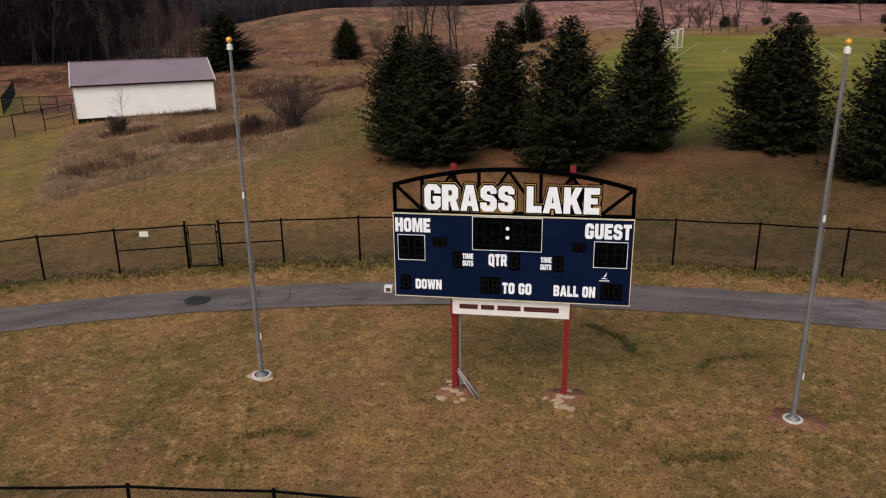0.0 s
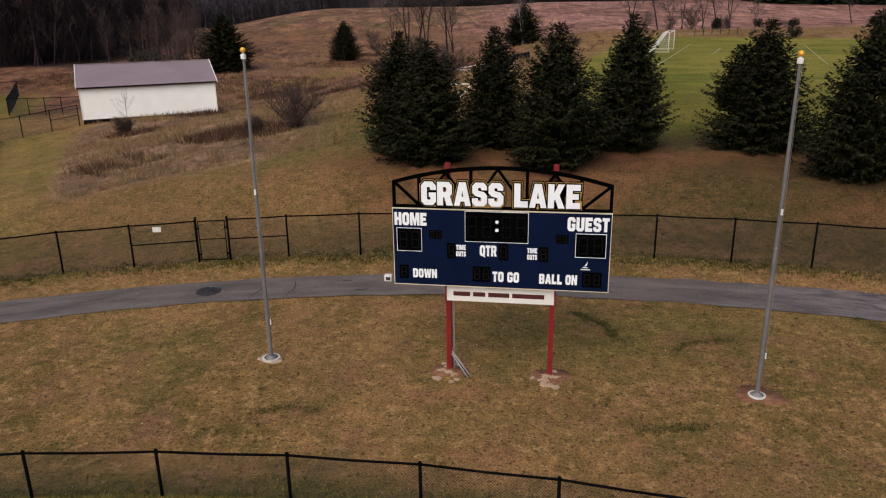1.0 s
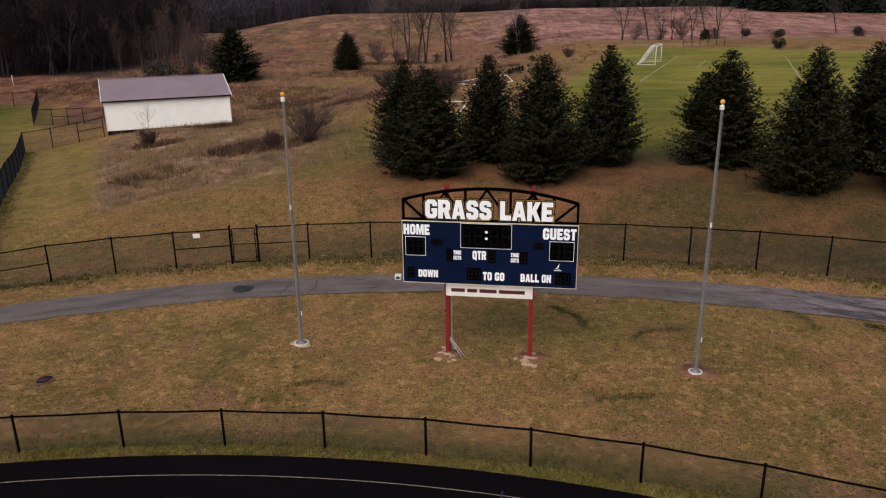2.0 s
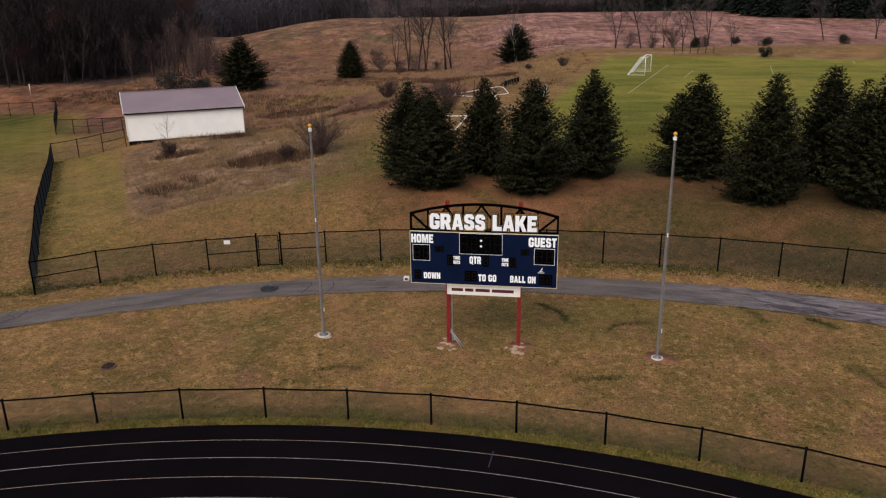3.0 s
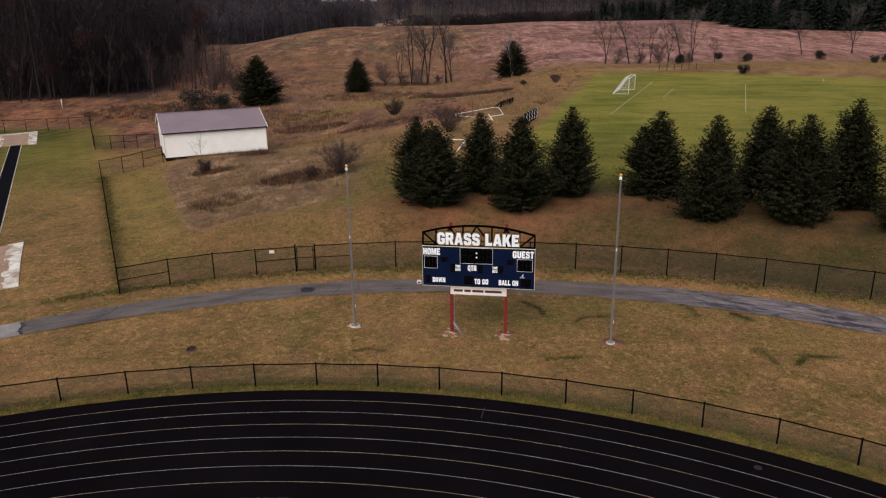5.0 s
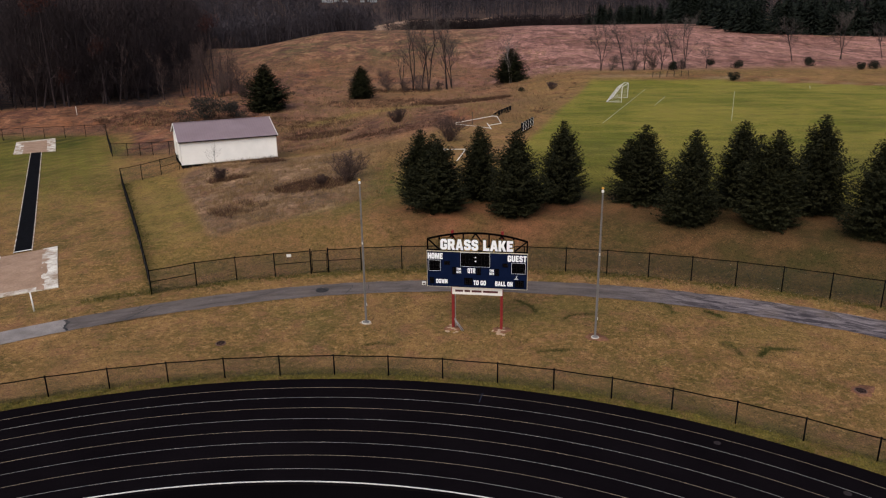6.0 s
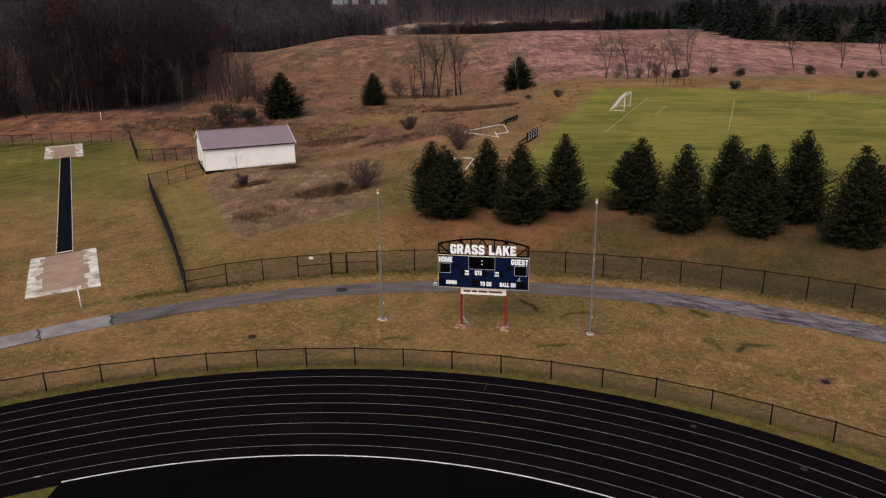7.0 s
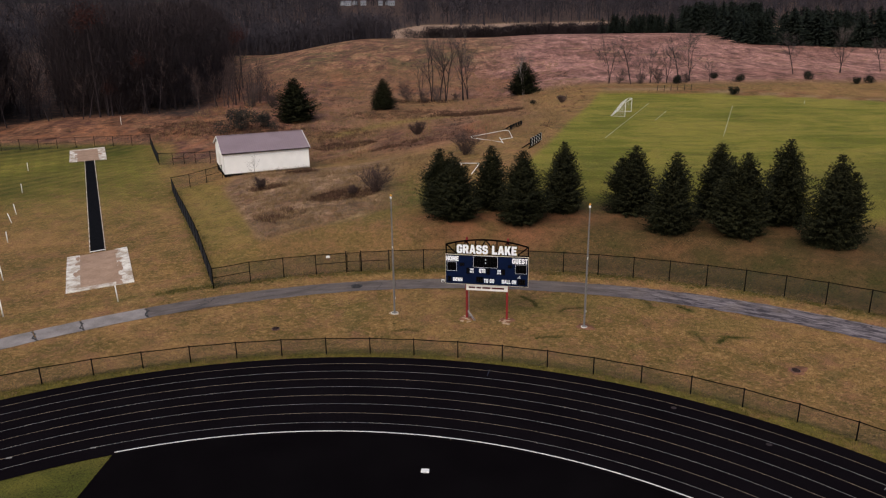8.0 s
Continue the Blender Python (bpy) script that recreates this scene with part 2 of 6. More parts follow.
def ground_material():
    n = Nodes("turf_and_meadow")
    z1 = n.t.nodes.new("ShaderNodeAttribute")
    z2 = n.t.nodes.new("ShaderNodeAttribute")
    z1.attribute_name, z2.attribute_name = "cover", "wear"
    s1, s2 = n.t.nodes.new("ShaderNodeSeparateColor"), n.t.nodes.new("ShaderNodeSeparateColor")
    n.t.links.new(z1.outputs["Color"], s1.inputs[0])
    n.t.links.new(z2.outputs["Color"], s2.inputs[0])
    broad = n.noise(.09, 4, .6, warp=.6)
    mid = n.noise(.55, 5, .62, warp=.4)
    patch = n.noise(2.3, 4, .6)
    fine = n.noise(14, 3, .7)
    hair = n.noise(46, 2, .6)
    tan, olive = (.256, .141, .053), (.100, .070, .0185)
    w = n.math("ADD", n.math("MULTIPLY", broad, .42), n.math("ADD", n.math("MULTIPLY", mid, .34), n.math("MULTIPLY", patch, .24)))
    c = n.mix(n.remap(w, .41, .58), olive, tan)
    c = n.mix(n.remap(n.noise(2.6, 5, .76), .50, .66, 0, .62), c, (.425, .246, .110))
    c = n.mix(n.remap(n.noise(.21, 5, .62, warp=1.5), .52, .70, 0, .55), c, (.076, .066, .021))

    def over(c, wgt, col, lo=.35, hi=.65):
        f = n.math("MULTIPLY", wgt, n.remap(mid, lo, hi, .72, 1.2))
        return n.mix(n.remap(f, 0.05, .95), c, col)

    green = n.mix(n.remap(broad, .4, .6), (.122, .125, .014), (.222, .190, .032))
    sep = n.t.nodes.new("ShaderNodeSeparateXYZ")
    n.t.links.new(n.pos, sep.inputs[0])
    across = n.math("ADD", n.math("MULTIPLY", sep.outputs[0], .886 * 2.9), n.math("MULTIPLY", sep.outputs[1], .464 * 2.9))
    mow = n.math("SINE", n.math("ADD", across, n.math("MULTIPLY", mid, 2.2)), 0.0)
    streak = n.noise(.30, 5, .66, warp=.5, vec=n.scaled(.22, 1.2, 1))
    green = n.mix(n.remap(streak, .44, .62, 0, .62), green, (.245, .202, .040))
    green = n.mix(n.remap(n.noise(.42, 5, .7, vec=n.scaled(.4, 1, 1)), .48, .68, 0, .6), green, (.070, .080, .012))
    lawn = n.math("MULTIPLY", s1.outputs[0], n.remap(sep.outputs[0], -22, -26))
    pink = n.mix(n.remap(n.noise(.05, 5, .65, warp=.8, vec=n.scaled(.8, 1, 1)), .42, .6), (.325, .165, .136), (.190, .090, .073))
    red = n.mix(n.remap(n.noise(.12, 5, .65, warp=1), .42, .58), (.215, .102, .066), (.098, .045, .037))
    straw = n.mix(n.remap(n.noise(.35, 5, .65, warp=.8), .42, .58), (.262, .162, .098), (.135, .083, .050))
    lush = n.mix(n.remap(patch, .35, .65), (.064, .062, .015), (.150, .122, .032))
    needle = n.mix(n.remap(mid, .38, .62), (.095, .046, .022), (.190, .086, .040))
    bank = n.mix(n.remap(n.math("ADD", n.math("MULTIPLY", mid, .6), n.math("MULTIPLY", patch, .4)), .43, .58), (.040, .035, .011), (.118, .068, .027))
    beige = n.mix(n.remap(broad, .4, .6), (.34, .225, .160), (.27, .18, .125))
    hill = n.mix(n.remap(n.noise(.06, 6, .66, warp=.8, vec=n.scaled(1.3, .6, 1)), .42, .58), (.108, .068, .034), (.248, .124, .069))
    hill = n.mix(n.remap(n.noise(.045, 5, .66, warp=1.0, vec=n.scaled(1.2, .7, 1)), .52, .60, 0, .8), hill, (.100, .082, .033))
    hill = n.mix(n.remap(n.noise(.13, 6, .74, warp=1.4, vec=n.scaled(1.2, .5, 1)), .50, .58, 0, .8), hill, (.125, .052, .038))
    hill = n.mix(n.remap(n.noise(.17, 6, .74, warp=.8, vec=n.scaled(.8, .8, 1)), .57, .64, 0, .75), hill, (.315, .185, .100))
    c = over(c, s1.outputs[0], green)
    c = over(c, s2.outputs[0], lush)
    c = over(c, z2.outputs["Alpha"], hill)
    c = over(c, s1.outputs[1], pink)
    c = over(c, s1.outputs[2], red)
    c = over(c, z1.outputs["Alpha"], straw)
    z0 = n.t.nodes.new("ShaderNodeAttribute")
    z0.attribute_name = "litter"
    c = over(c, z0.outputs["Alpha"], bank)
    c = over(c, s2.outputs[1], needle)
    c = over(c, s2.outputs[2], beige)
    z3 = n.t.nodes.new("ShaderNodeAttribute")
    z3.attribute_name = "litter"
    s3 = n.t.nodes.new("ShaderNodeSeparateColor")
    n.t.links.new(z3.outputs["Color"], s3.inputs[0])
    # dark channel: deep green grass, plus spruce shade put into the bank's colour
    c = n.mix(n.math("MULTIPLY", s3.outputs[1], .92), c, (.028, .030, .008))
    clump = n.math("MULTIPLY", n.remap(n.noise(.22, 6, .68, warp=.6, vec=n.scaled(1.5, .5, 1)), .35, .65, .40, 1.6), n.remap(n.noise(1.1, 4, .65), .35, .65, .6, 1.4))
    c = n.mix(s3.outputs[2], c, n.mix(1.0, c, n.grey(clump), "MULTIPLY"))
    tuft = n.remap(n.noise(.14, 5, .7, warp=1.2), .56, .66)
    c = n.mix(n.math("MULTIPLY", n.math("MULTIPLY", tuft, s3.outputs[2]), .85), c, (.090, .042, .026))
    pale = n.remap(n.noise(.11, 5, .7, warp=1.0, vec=n.scaled(.6, 1, 1.3)), .58, .68)
    c = n.mix(n.math("MULTIPLY", n.math("MULTIPLY", pale, s3.outputs[2]), .6), c, (.33, .215, .105))
    rusty = n.remap(n.noise(.085, 6, .7, warp=1.2, vec=n.scaled(1.1, .6, 1)), .50, .62)
    c = n.mix(n.math("MULTIPLY", n.math("MULTIPLY", rusty, s1.outputs[2]), .7), c, (.29, .112, .048))
    maroon = n.remap(n.noise(.10, 6, .72, warp=1.5, vec=n.scaled(1.1, .6, 1)), .55, .63)
    c = n.mix(n.math("MULTIPLY", n.math("MULTIPLY", maroon, n.math("MAXIMUM", s1.outputs[2], n.math("MAXIMUM", n.math("MULTIPLY", s1.outputs[1], .38), n.math("MULTIPLY", z2.outputs["Alpha"], .75)))), .85), c, (.080, .034, .028))
    c = n.mix(s3.outputs[0], c, (.035, .024, .020))
    speck = n.math("MULTIPLY", n.remap(n.noise(5.5, 4, .7), .55, .63, 1.0, .58), n.remap(n.noise(11, 2, .6), .58, .66, 1.0, .60))
    reddish = n.remap(n.noise(.5, 6, .74), .49, .67, 0, .62)
    dull = n.math("SUBTRACT", 1.0, n.math("MAXIMUM", s1.outputs[0], n.math("MULTIPLY", z0.outputs["Alpha"], .8)))
    c = n.mix(n.math("MULTIPLY", reddish, dull), c, (.225, .104, .060))
    c = n.mix(1.0, c, n.grey(speck), "MULTIPLY")
    c = n.mix(lawn, c, n.mix(1.0, c, n.grey(n.remap(mow, -.8, .8, .93, 1.05)), "MULTIPLY"))
    g = n.math("MULTIPLY", n.remap(fine, .32, .68, .64, 1.42), n.remap(hair, .32, .68, .58, 1.50))
    c = n.mix(1.0, c, n.grey(g), "MULTIPLY")
    n.bump(n.math("ADD", fine, n.math("MULTIPLY", hair, .5)), .8, .05)
    return n.done(c, .95, 0.0, .12)


M_GROUND = ground_material()
PC = (-1.72, -23.3)


def path_material():
    """Weathered asphalt, streaked along the path, more stained and cracked towards the east."""
    n = Nodes("weathered_asphalt")
    sep = n.t.nodes.new("ShaderNodeSeparateXYZ")
    n.t.links.new(n.pos, sep.inputs[0])
    dx, dy = n.math("SUBTRACT", sep.outputs[0], PC[0]), n.math("SUBTRACT", sep.outputs[1], PC[1])
    r = n.math("SQRT", n.math("ADD", n.math("MULTIPLY", dx, dx), n.math("MULTIPLY", dy, dy)), 0.0)
    run = n.math("MULTIPLY", n.math("ARCTAN2", dy, dx), 50.0)
    comb = n.t.nodes.new("ShaderNodeCombineXYZ")
    n.link(run, comb.inputs[0])
    n.link(r, comb.inputs[1])
    along = n.scaled(.35, 1.6, 1, comb.outputs[0])
    a = n.remap(n.noise(.9, 5, .65, along, .5), .36, .64)
    b = n.remap(n.noise(1.5, 5, .7, along, 1.0), .41, .60)
    east = n.remap(sep.outputs[0], 8, 17)
    c = n.mix(a, (.080, .066, .062), (.144, .120, .112))
    old = n.mix(b, (.042, .036, .042), (.190, .162, .170))
    c = n.mix(east, c, old)
    c = n.mix(n.remap(n.noise(.5, 4, .6), .55, .72, 0, .5), c, (.150, .118, .100))
    g = n.noise(18, 3, .6)
    c = n.mix(1.0, c, n.grey(n.remap(g, .25, .75, .75, 1.25)), "MULTIPLY")
    n.bump(g, .6, .004)
    return n.done(c, .9, 0.0, .15)


M_ASPHALT = path_material()

# ---- ground ----
def lines(lo, hi, core_lo, core_hi, step, grow):
    """Grid lines: an even core, widening away from it."""
    a = list(np.arange(core_lo, core_hi + step / 2, step))
    s = step
    while a[-1] < hi:
        s *= grow
        a.append(a[-1] + s)
    s = step
    while a[0] > lo:
        s *= grow
        a.insert(0, a[0] - s)
    return np.array(a)


TREES = [(-3.5, 40.5), (-1.9, 38.2), (1.58, 41.0), (4.5, 37.0), (8.65, 39.8), (15.45, 39.3), (17.9, 33.5), (22.9, 37.4), (23.7, 32.5), (28.4, 35.5), (30.2, 29.4)]


RINGS = ((3.7, 24.1, 4.6, 23.2, 4.95, 22.1), (6.6, 21.0, 7.2, 21.6, 8.7, 21.7), (13.2, 23.5, 13.7, 22.7, 13.8, 21.6), (15.9, 22.0, 16.3, 21.6, 16.7, 20.9), (15.8, 17.5, 16.1, 16.8, 16.2, 15.9),
         (17.1, 15.7, 18.0, 16.7, 19.4, 16.4), (4.5, 16.7, 5.4, 16.9, 6.3, 16.8), (-5.7, 17.6, -4.9, 17.9, -4.1, 17.6))


def build_ground():
    xs = lines(-2600, 2600, -30, 30, .4, 1.03)
    ys = lines(-400, 4200, 9, 27, .34, 1.025)
    X, Y = np.meshgrid(xs, ys)
    Z = height(X, Y)
    bumps = np.array([noise.noise(Vector((x * .35, y * .35, 0))) for x, y in zip(X.ravel(), Y.ravel())]).reshape(X.shape)
    slow = np.array([noise.noise(Vector((x * .045, y * .045, 7))) for x, y in zip(X.ravel(), Y.ravel())]).reshape(X.shape)
    rt = np.hypot(X + 7, Y + 27.5)
    Z = Z + .035 * bumps * ss(41.5, 46, rt)
    Z = np.where(rt < 41, np.minimum(Z, -.02), Z)
    nx, ny = len(xs), len(ys)
    me = bpy.data.meshes.new("ground")
    idx = np.arange(nx * ny).reshape(ny, nx)
    quads = np.stack([idx[:-1, :-1], idx[:-1, 1:], idx[1:, 1:], idx[1:, :-1]], -1).reshape(-1, 4)
    me.from_pydata(np.stack([X, Y, Z], -1).reshape(-1, 3).tolist(), [], quads.tolist())
    me.shade_smooth()
    wob = 2.5 * slow
    xe = 8.0 + (Y - 64) * .272
    far = 126.6 - .0065 * np.clip(X - 30, 0, 60) ** 2
    green = ss(-.8, .8, X - xe + wob * .25) * ss(40, 45, Y + 3.5 * ss(7, 10, X) + 5 * ss(14, 26, X) + wob * .6) * (1 - ss(-.5, .8, Y - far + wob * .15))
    lane = .5 + .5 * np.sin(2.85 * (X * .886 + Y * .464) + 1.2 * slow)
    grass = (.32 + .62 * ss(48, 76, Y + wob)) * (.55 + .6 * lane) + .2 * ss(-54, -62, X) * ss(48, 58, Y)
    field = ss(-26, -36, X + (Y - 40) * .45) * ss(30, 60, Y) * (1 - ss(92.5, 95, Y))
    green = np.maximum(green, grass * field)
    seam = (X + 24.2) * .886 + (Y - 30) * .43
    green = np.maximum(green, (.30 + .2 * slow) * ss(-1.5, .5, seam) * (1 - ss(-.5, .5, (X + 25.4) * .907 + (Y - 45) * .421)) * ss(27, 30, Y) * (1 - ss(62, 64, Y)))
    green = np.maximum(green, 1.0 * (X < -18.5) * (rt < 31.8) * (Y < 6))
    lush = .95 * ss(40.4, 40.9, rt) * (1 - ss(41.7, 42.9, rt + wob * .2))
    ro = np.hypot(X + 3.3, Y + 27.6)
    lush = np.maximum(lush, .45 * ss(55.9, 56.8, ro + wob * .1) * (1 - ss(57.5, 58.3, ro)))
    dark = np.zeros_like(X)
    slope = np.exp(-((X + 6) / 13) ** 2 - ((Y - 45) / 7) ** 2)
    lush = np.maximum(lush, .95 * slope)
    lush = np.maximum(lush, .55 * np.exp(-((X - 5) / 8) ** 2 - ((Y - 22) / 2.5) ** 2))
    green = np.maximum(green, .55 * np.exp(-((X + 7) / 9) ** 2 - ((Y - 43.5) / 4.5) ** 2) * (1 + .5 * slow))
    dark = np.maximum(dark, .42 * green * ss(0, 3, X - xe) * ss(70, 44, Y + wob * 2))
    green = np.maximum(green, .7 * np.exp(-((X + 49) / 5) ** 2 - ((Y - 84) / 6) ** 2))
    for cx, cy, rx, ry, k in ((-10, 22, 4, 1.5, .4), (-9.6, 20.6, 1.1, .8, .55), (13.5, 22.7, 4, 1.3, .45), (16.3, 21.4, 1.1, .6, .7), (11.4, 15.5, .7, .5, .6), (18.5, 18.5, 3.5, 2.0, .4), (-16, 19.9, 2, .9, .3), (.5, 17.2, 3.5, 1.2, .3), (-12, 30.5, 5, 1.0, .5)):
        lush = np.maximum(lush, k * np.exp(-((X - cx) / rx) ** 2 - ((Y - cy) / ry) ** 2))
    for q in RINGS:
        dd = np.full_like(X, 9.0)
        for (ax, ay), (bx, by) in ((q[0:2], q[2:4]), (q[2:4], q[4:6])):
            f = np.clip(((X - ax) * (bx - ax) + (Y - ay) * (by - ay)) / ((bx - ax) ** 2 + (by - ay) ** 2), 0, 1)
            dd = np.minimum(dd, np.hypot(X - ax - f * (bx - ax), Y - ay - f * (by - ay)))
        k = .35 if q[0] < 10 and q[1] < 18 else 1.0
        lush = np.maximum(lush, k * .55 * np.exp(-(dd / .4) ** 2))
        dark = np.maximum(dark, k * .34 * np.exp(-(dd / .34) ** 2) * (.85 + .6 * bumps))
    hem = np.abs((X + 22.1) * .8955 + (Y - 25.65) * .446 + .15 * bumps)
    dark = np.maximum(dark, .5 * np.exp(-(hem / .55) ** 2) * ss(27.5, 30, Y) * (1 - ss(60, 64, Y)) * (.9 + .6 * bumps))
    pink = ss(132, 150, Y + wob) * ss(-22, 12, X - (Y - 135) * .12 + wob * 4) * (1 - ss(330, 360, Y))
    hill = ss(165, 205, Y + wob * 6) * (1 - ss(330, 360, Y))
    red = ss(70, 84, Y + wob * 3) * (1 - ss(165, 205, Y + wob * 6)) * (1 - ss(-4, 12, X - (Y - 75) * .1 + wob * 2)) * (.8 + .5 * slow)
    red = np.maximum(red, ss(96, 101, Y) * (1 - ss(150, 160, Y)) * ss(-30, -42, X))
    red = red * ss(94.5, 97, Y + np.where(X > -56, 40 * ss(-54, -40, X), 0) + np.where(X > -40, 60, 0))
    dl = (X + 25.4) * .907 + (Y - 45) * .421
    straw = ss(-.5, .5, dl) * ss(33, 36, Y - (X + 21) * .48 + wob * .3) * (1 - ss(66, 72, Y)) * (1 - ss(-14, -7, X + wob)) * ss(-34, -31, X)
    needle = np.zeros_like(X)
    for tx, ty in TREES:
        needle = np.maximum(needle, .95 * np.exp(-(((X - tx) / 3.6) ** 2 + ((Y - ty + 2.4) / 2.6) ** 2)))
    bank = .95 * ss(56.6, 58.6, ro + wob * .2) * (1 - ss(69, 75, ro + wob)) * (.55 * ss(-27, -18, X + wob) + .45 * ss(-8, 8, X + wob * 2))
    mid = ss(92, 100, Y + wob * 2) * (1 - ss(150, 160, Y)) * ss(-36, -28, X + wob) * (1 - ss(8, 16, X))
    red = red * (1 - .45 * mid)
    pink = np.maximum(pink, .36 * mid * (.7 + .6 * slow))
    needle = np.maximum(needle, .6 * ss(95, 100, Y) * (1 - ss(116, 124, Y + wob)) * ss(-34, -42, X + wob))
    dark = np.maximum(dark, field * (.10 + .40 * ss(52, 76, Y + wob) + .3 * ss(-54, -62, X + wob) * ss(46, 58, Y + wob * 2)) * (.55 + .6 * lane) * (.9 + .8 * slow))
    # Bank darkens eastwards: shade of the spruce row painted into the ground colour.
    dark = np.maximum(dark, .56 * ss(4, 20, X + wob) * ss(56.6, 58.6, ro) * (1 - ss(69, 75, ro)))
    dark = np.maximum(dark, (.74 + .4 * slow + .3 * bumps) * (X < -18.5) * (rt < 31.8) * (Y < 6))
    needle = np.maximum(needle, .85 * np.exp(-((Y - far - 1.2 - .3 * slow) / .8) ** 2) * ss(20, 28, X))
    needle = np.maximum(needle, .75 * np.exp(-((Y - far - 5.2 - .6 * slow) / 1.0) ** 2) * ss(4, 14, X))
    strip = np.exp(-(((Y - 105.5) - .70 * (X + 19) + wob) / 3.0) ** 2) * ss(-34, -24, X) * (1 - ss(2, 10, X))
    ember = np.exp(-((X + 12) / 6.5) ** 2 - ((Y - 95) / 3.5) ** 2)
    red = np.maximum(red, ember)
    green = np.maximum(green, .42 * strip)
    red, pink = red * (1 - .8 * strip), pink * (1 - .8 * strip)
    apron = np.exp(-((X + 12.5) / 8) ** 2 - ((Y - 41.5) / 6) ** 2)
    bank = bank * (1 - .8 * np.maximum(apron, slope))
    lush = np.maximum(lush, .75 * apron)
    beige = ss(352, 362, Y) * (1 - ss(690, 700, Y))
    beige = np.maximum(beige, .4 * ss(1.6, 2.4, Y - far) * (1 - ss(3.6, 4.4, Y - far)) * ss(20, 30, X))
    litter = ss(342, 352, Y) * (1 - ss(-.135, -.115, X / np.maximum(Y, 1))) + ss(640, 690, Y)
    litter = np.maximum(litter, ss(0, 3, Y - np.interp(X, (-150, -112, -92, -85, -72, -64), (84, 97, 106, 115, 119, 127.5))) * (X < np.interp(Y, (120, 140, 168, 222, 290, 360), (-64, -63, -68, -86, -106, -127))))
    litter = np.maximum(litter, ss(-56, -66, X + .3 * (Y - 140)) * ss(119, 124, Y + .25 * (X + 75)))
    beige = beige * (1 - np.clip(litter, 0, 1))
    meadow = np.clip(np.maximum(np.maximum(pink, hill), np.maximum(red, straw * .7)), 0, 1)
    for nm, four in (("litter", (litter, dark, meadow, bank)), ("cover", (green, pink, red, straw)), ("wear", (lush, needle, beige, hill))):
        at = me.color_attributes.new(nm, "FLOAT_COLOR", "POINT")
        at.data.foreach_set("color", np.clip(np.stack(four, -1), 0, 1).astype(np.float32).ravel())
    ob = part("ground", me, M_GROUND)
    tagged(ob, "brown late autumn turf and rolling dry meadow", "ground", kind="structure")


build_ground()


def ring(r0, r1, c, a0, a1, z, n, lift=None):
    """A flat ring sector, angles in degrees."""
    g = Geo()
    for i in range(n + 1):
        a = radians(a0 + (a1 - a0) * i / n)
        for r in (r0, r1):
            if lift:
                r += .13 * noise.noise(Vector((a * 45, r * 3, 0)))
            x, y = c[0] + r * math.cos(a), c[1] + r * math.sin(a)
            g.v.append((x, y, z + (zat(x, y) if lift else 0)))
    g.f = [(2 * i, 2 * i + 1, 2 * i + 3, 2 * i + 2) for i in range(n)]
    if a1 > a0:
        g.f = [tuple(reversed(q)) for q in g.f]
        g.f = [tuple(reversed(q)) for q in g.f]
    return g


TC = (-7.0, -27.5)
track = tagged(part("running_track", ring(31.3, 40.93, TC, -20, 200, .02, 220), M_TRACK), "black rubber running track with painted lanes", "running track", kind="structure")
d_zone = Geo()
arc = [(TC[0] + 31.3 * math.cos(radians(a)), TC[1] + 31.3 * math.sin(radians(a)), .015) for a in np.linspace(-20, 113.2, 120)]
d_zone.face(*arc, (-19.6, -45, .015), (22.4, -45, .015))
tagged(part("infield_surface", d_zone, M_INFIELD), "black all-weather infield surface inside the track", "infield", kind="structure")
for i in range(8):
    r = 39.93 - 1.07 * i
    part("lane_line", ring(r - .015, r + .015, TC, -20, 200, .026, 200), M_LINE if i % 2 else M_GOLDLINE, track, "thin worn painted lane line")
kerb = Geo()
for i in range(100):
    a0, a1 = radians(-15 + 128 * i / 100), radians(-15 + 128 * (i + 1) / 100)
    p = [(TC[0] + r * math.cos(a), TC[1] + r * math.sin(a)) for a in (a0, a1) for r in (31.465, 31.505)]
    kerb.face((*p[0], .055), (*p[1], .055), (*p[3], .055), (*p[2], .055))
    kerb.face((*p[1], .0), (*p[3], .0), (*p[3], .055), (*p[1], .055))
    kerb.face((*p[0], .055), (*p[2], .055), (*p[2], .0), (*p[0], .0))
part("kerb", kerb, M_KERB, track, "raised white painted inner kerb")

path = tagged(part("pavement", ring(48.9, 51.0, PC, -10, 118.6, .035, 620, True), M_ASPHALT), "weathered grey asphalt footpath beside the fence", "path", kind="structure")
slabs = thing("pavement_slabs", None, "pale worn concrete stretch of the footpath with dark joints", "path", kind="structure")
JOINTS = (118.6, 124.0, 127.7, 131.6, 135.4, 139.2, 143.0, 146.9, 150.7, 154.5)
part("bed", ring(48.92, 50.98, PC, 118.6, 190, .015, 90, True), M_ASPHALT, slabs, "dark joint bed")
for a0, a1 in zip(JOINTS, JOINTS[1:]):
    g = ring(48.9, 51.0, PC, a0 + .10, a1 - .05, .037, 9, True)
    part("paving_slab", g, M_PALEPATH, slabs)


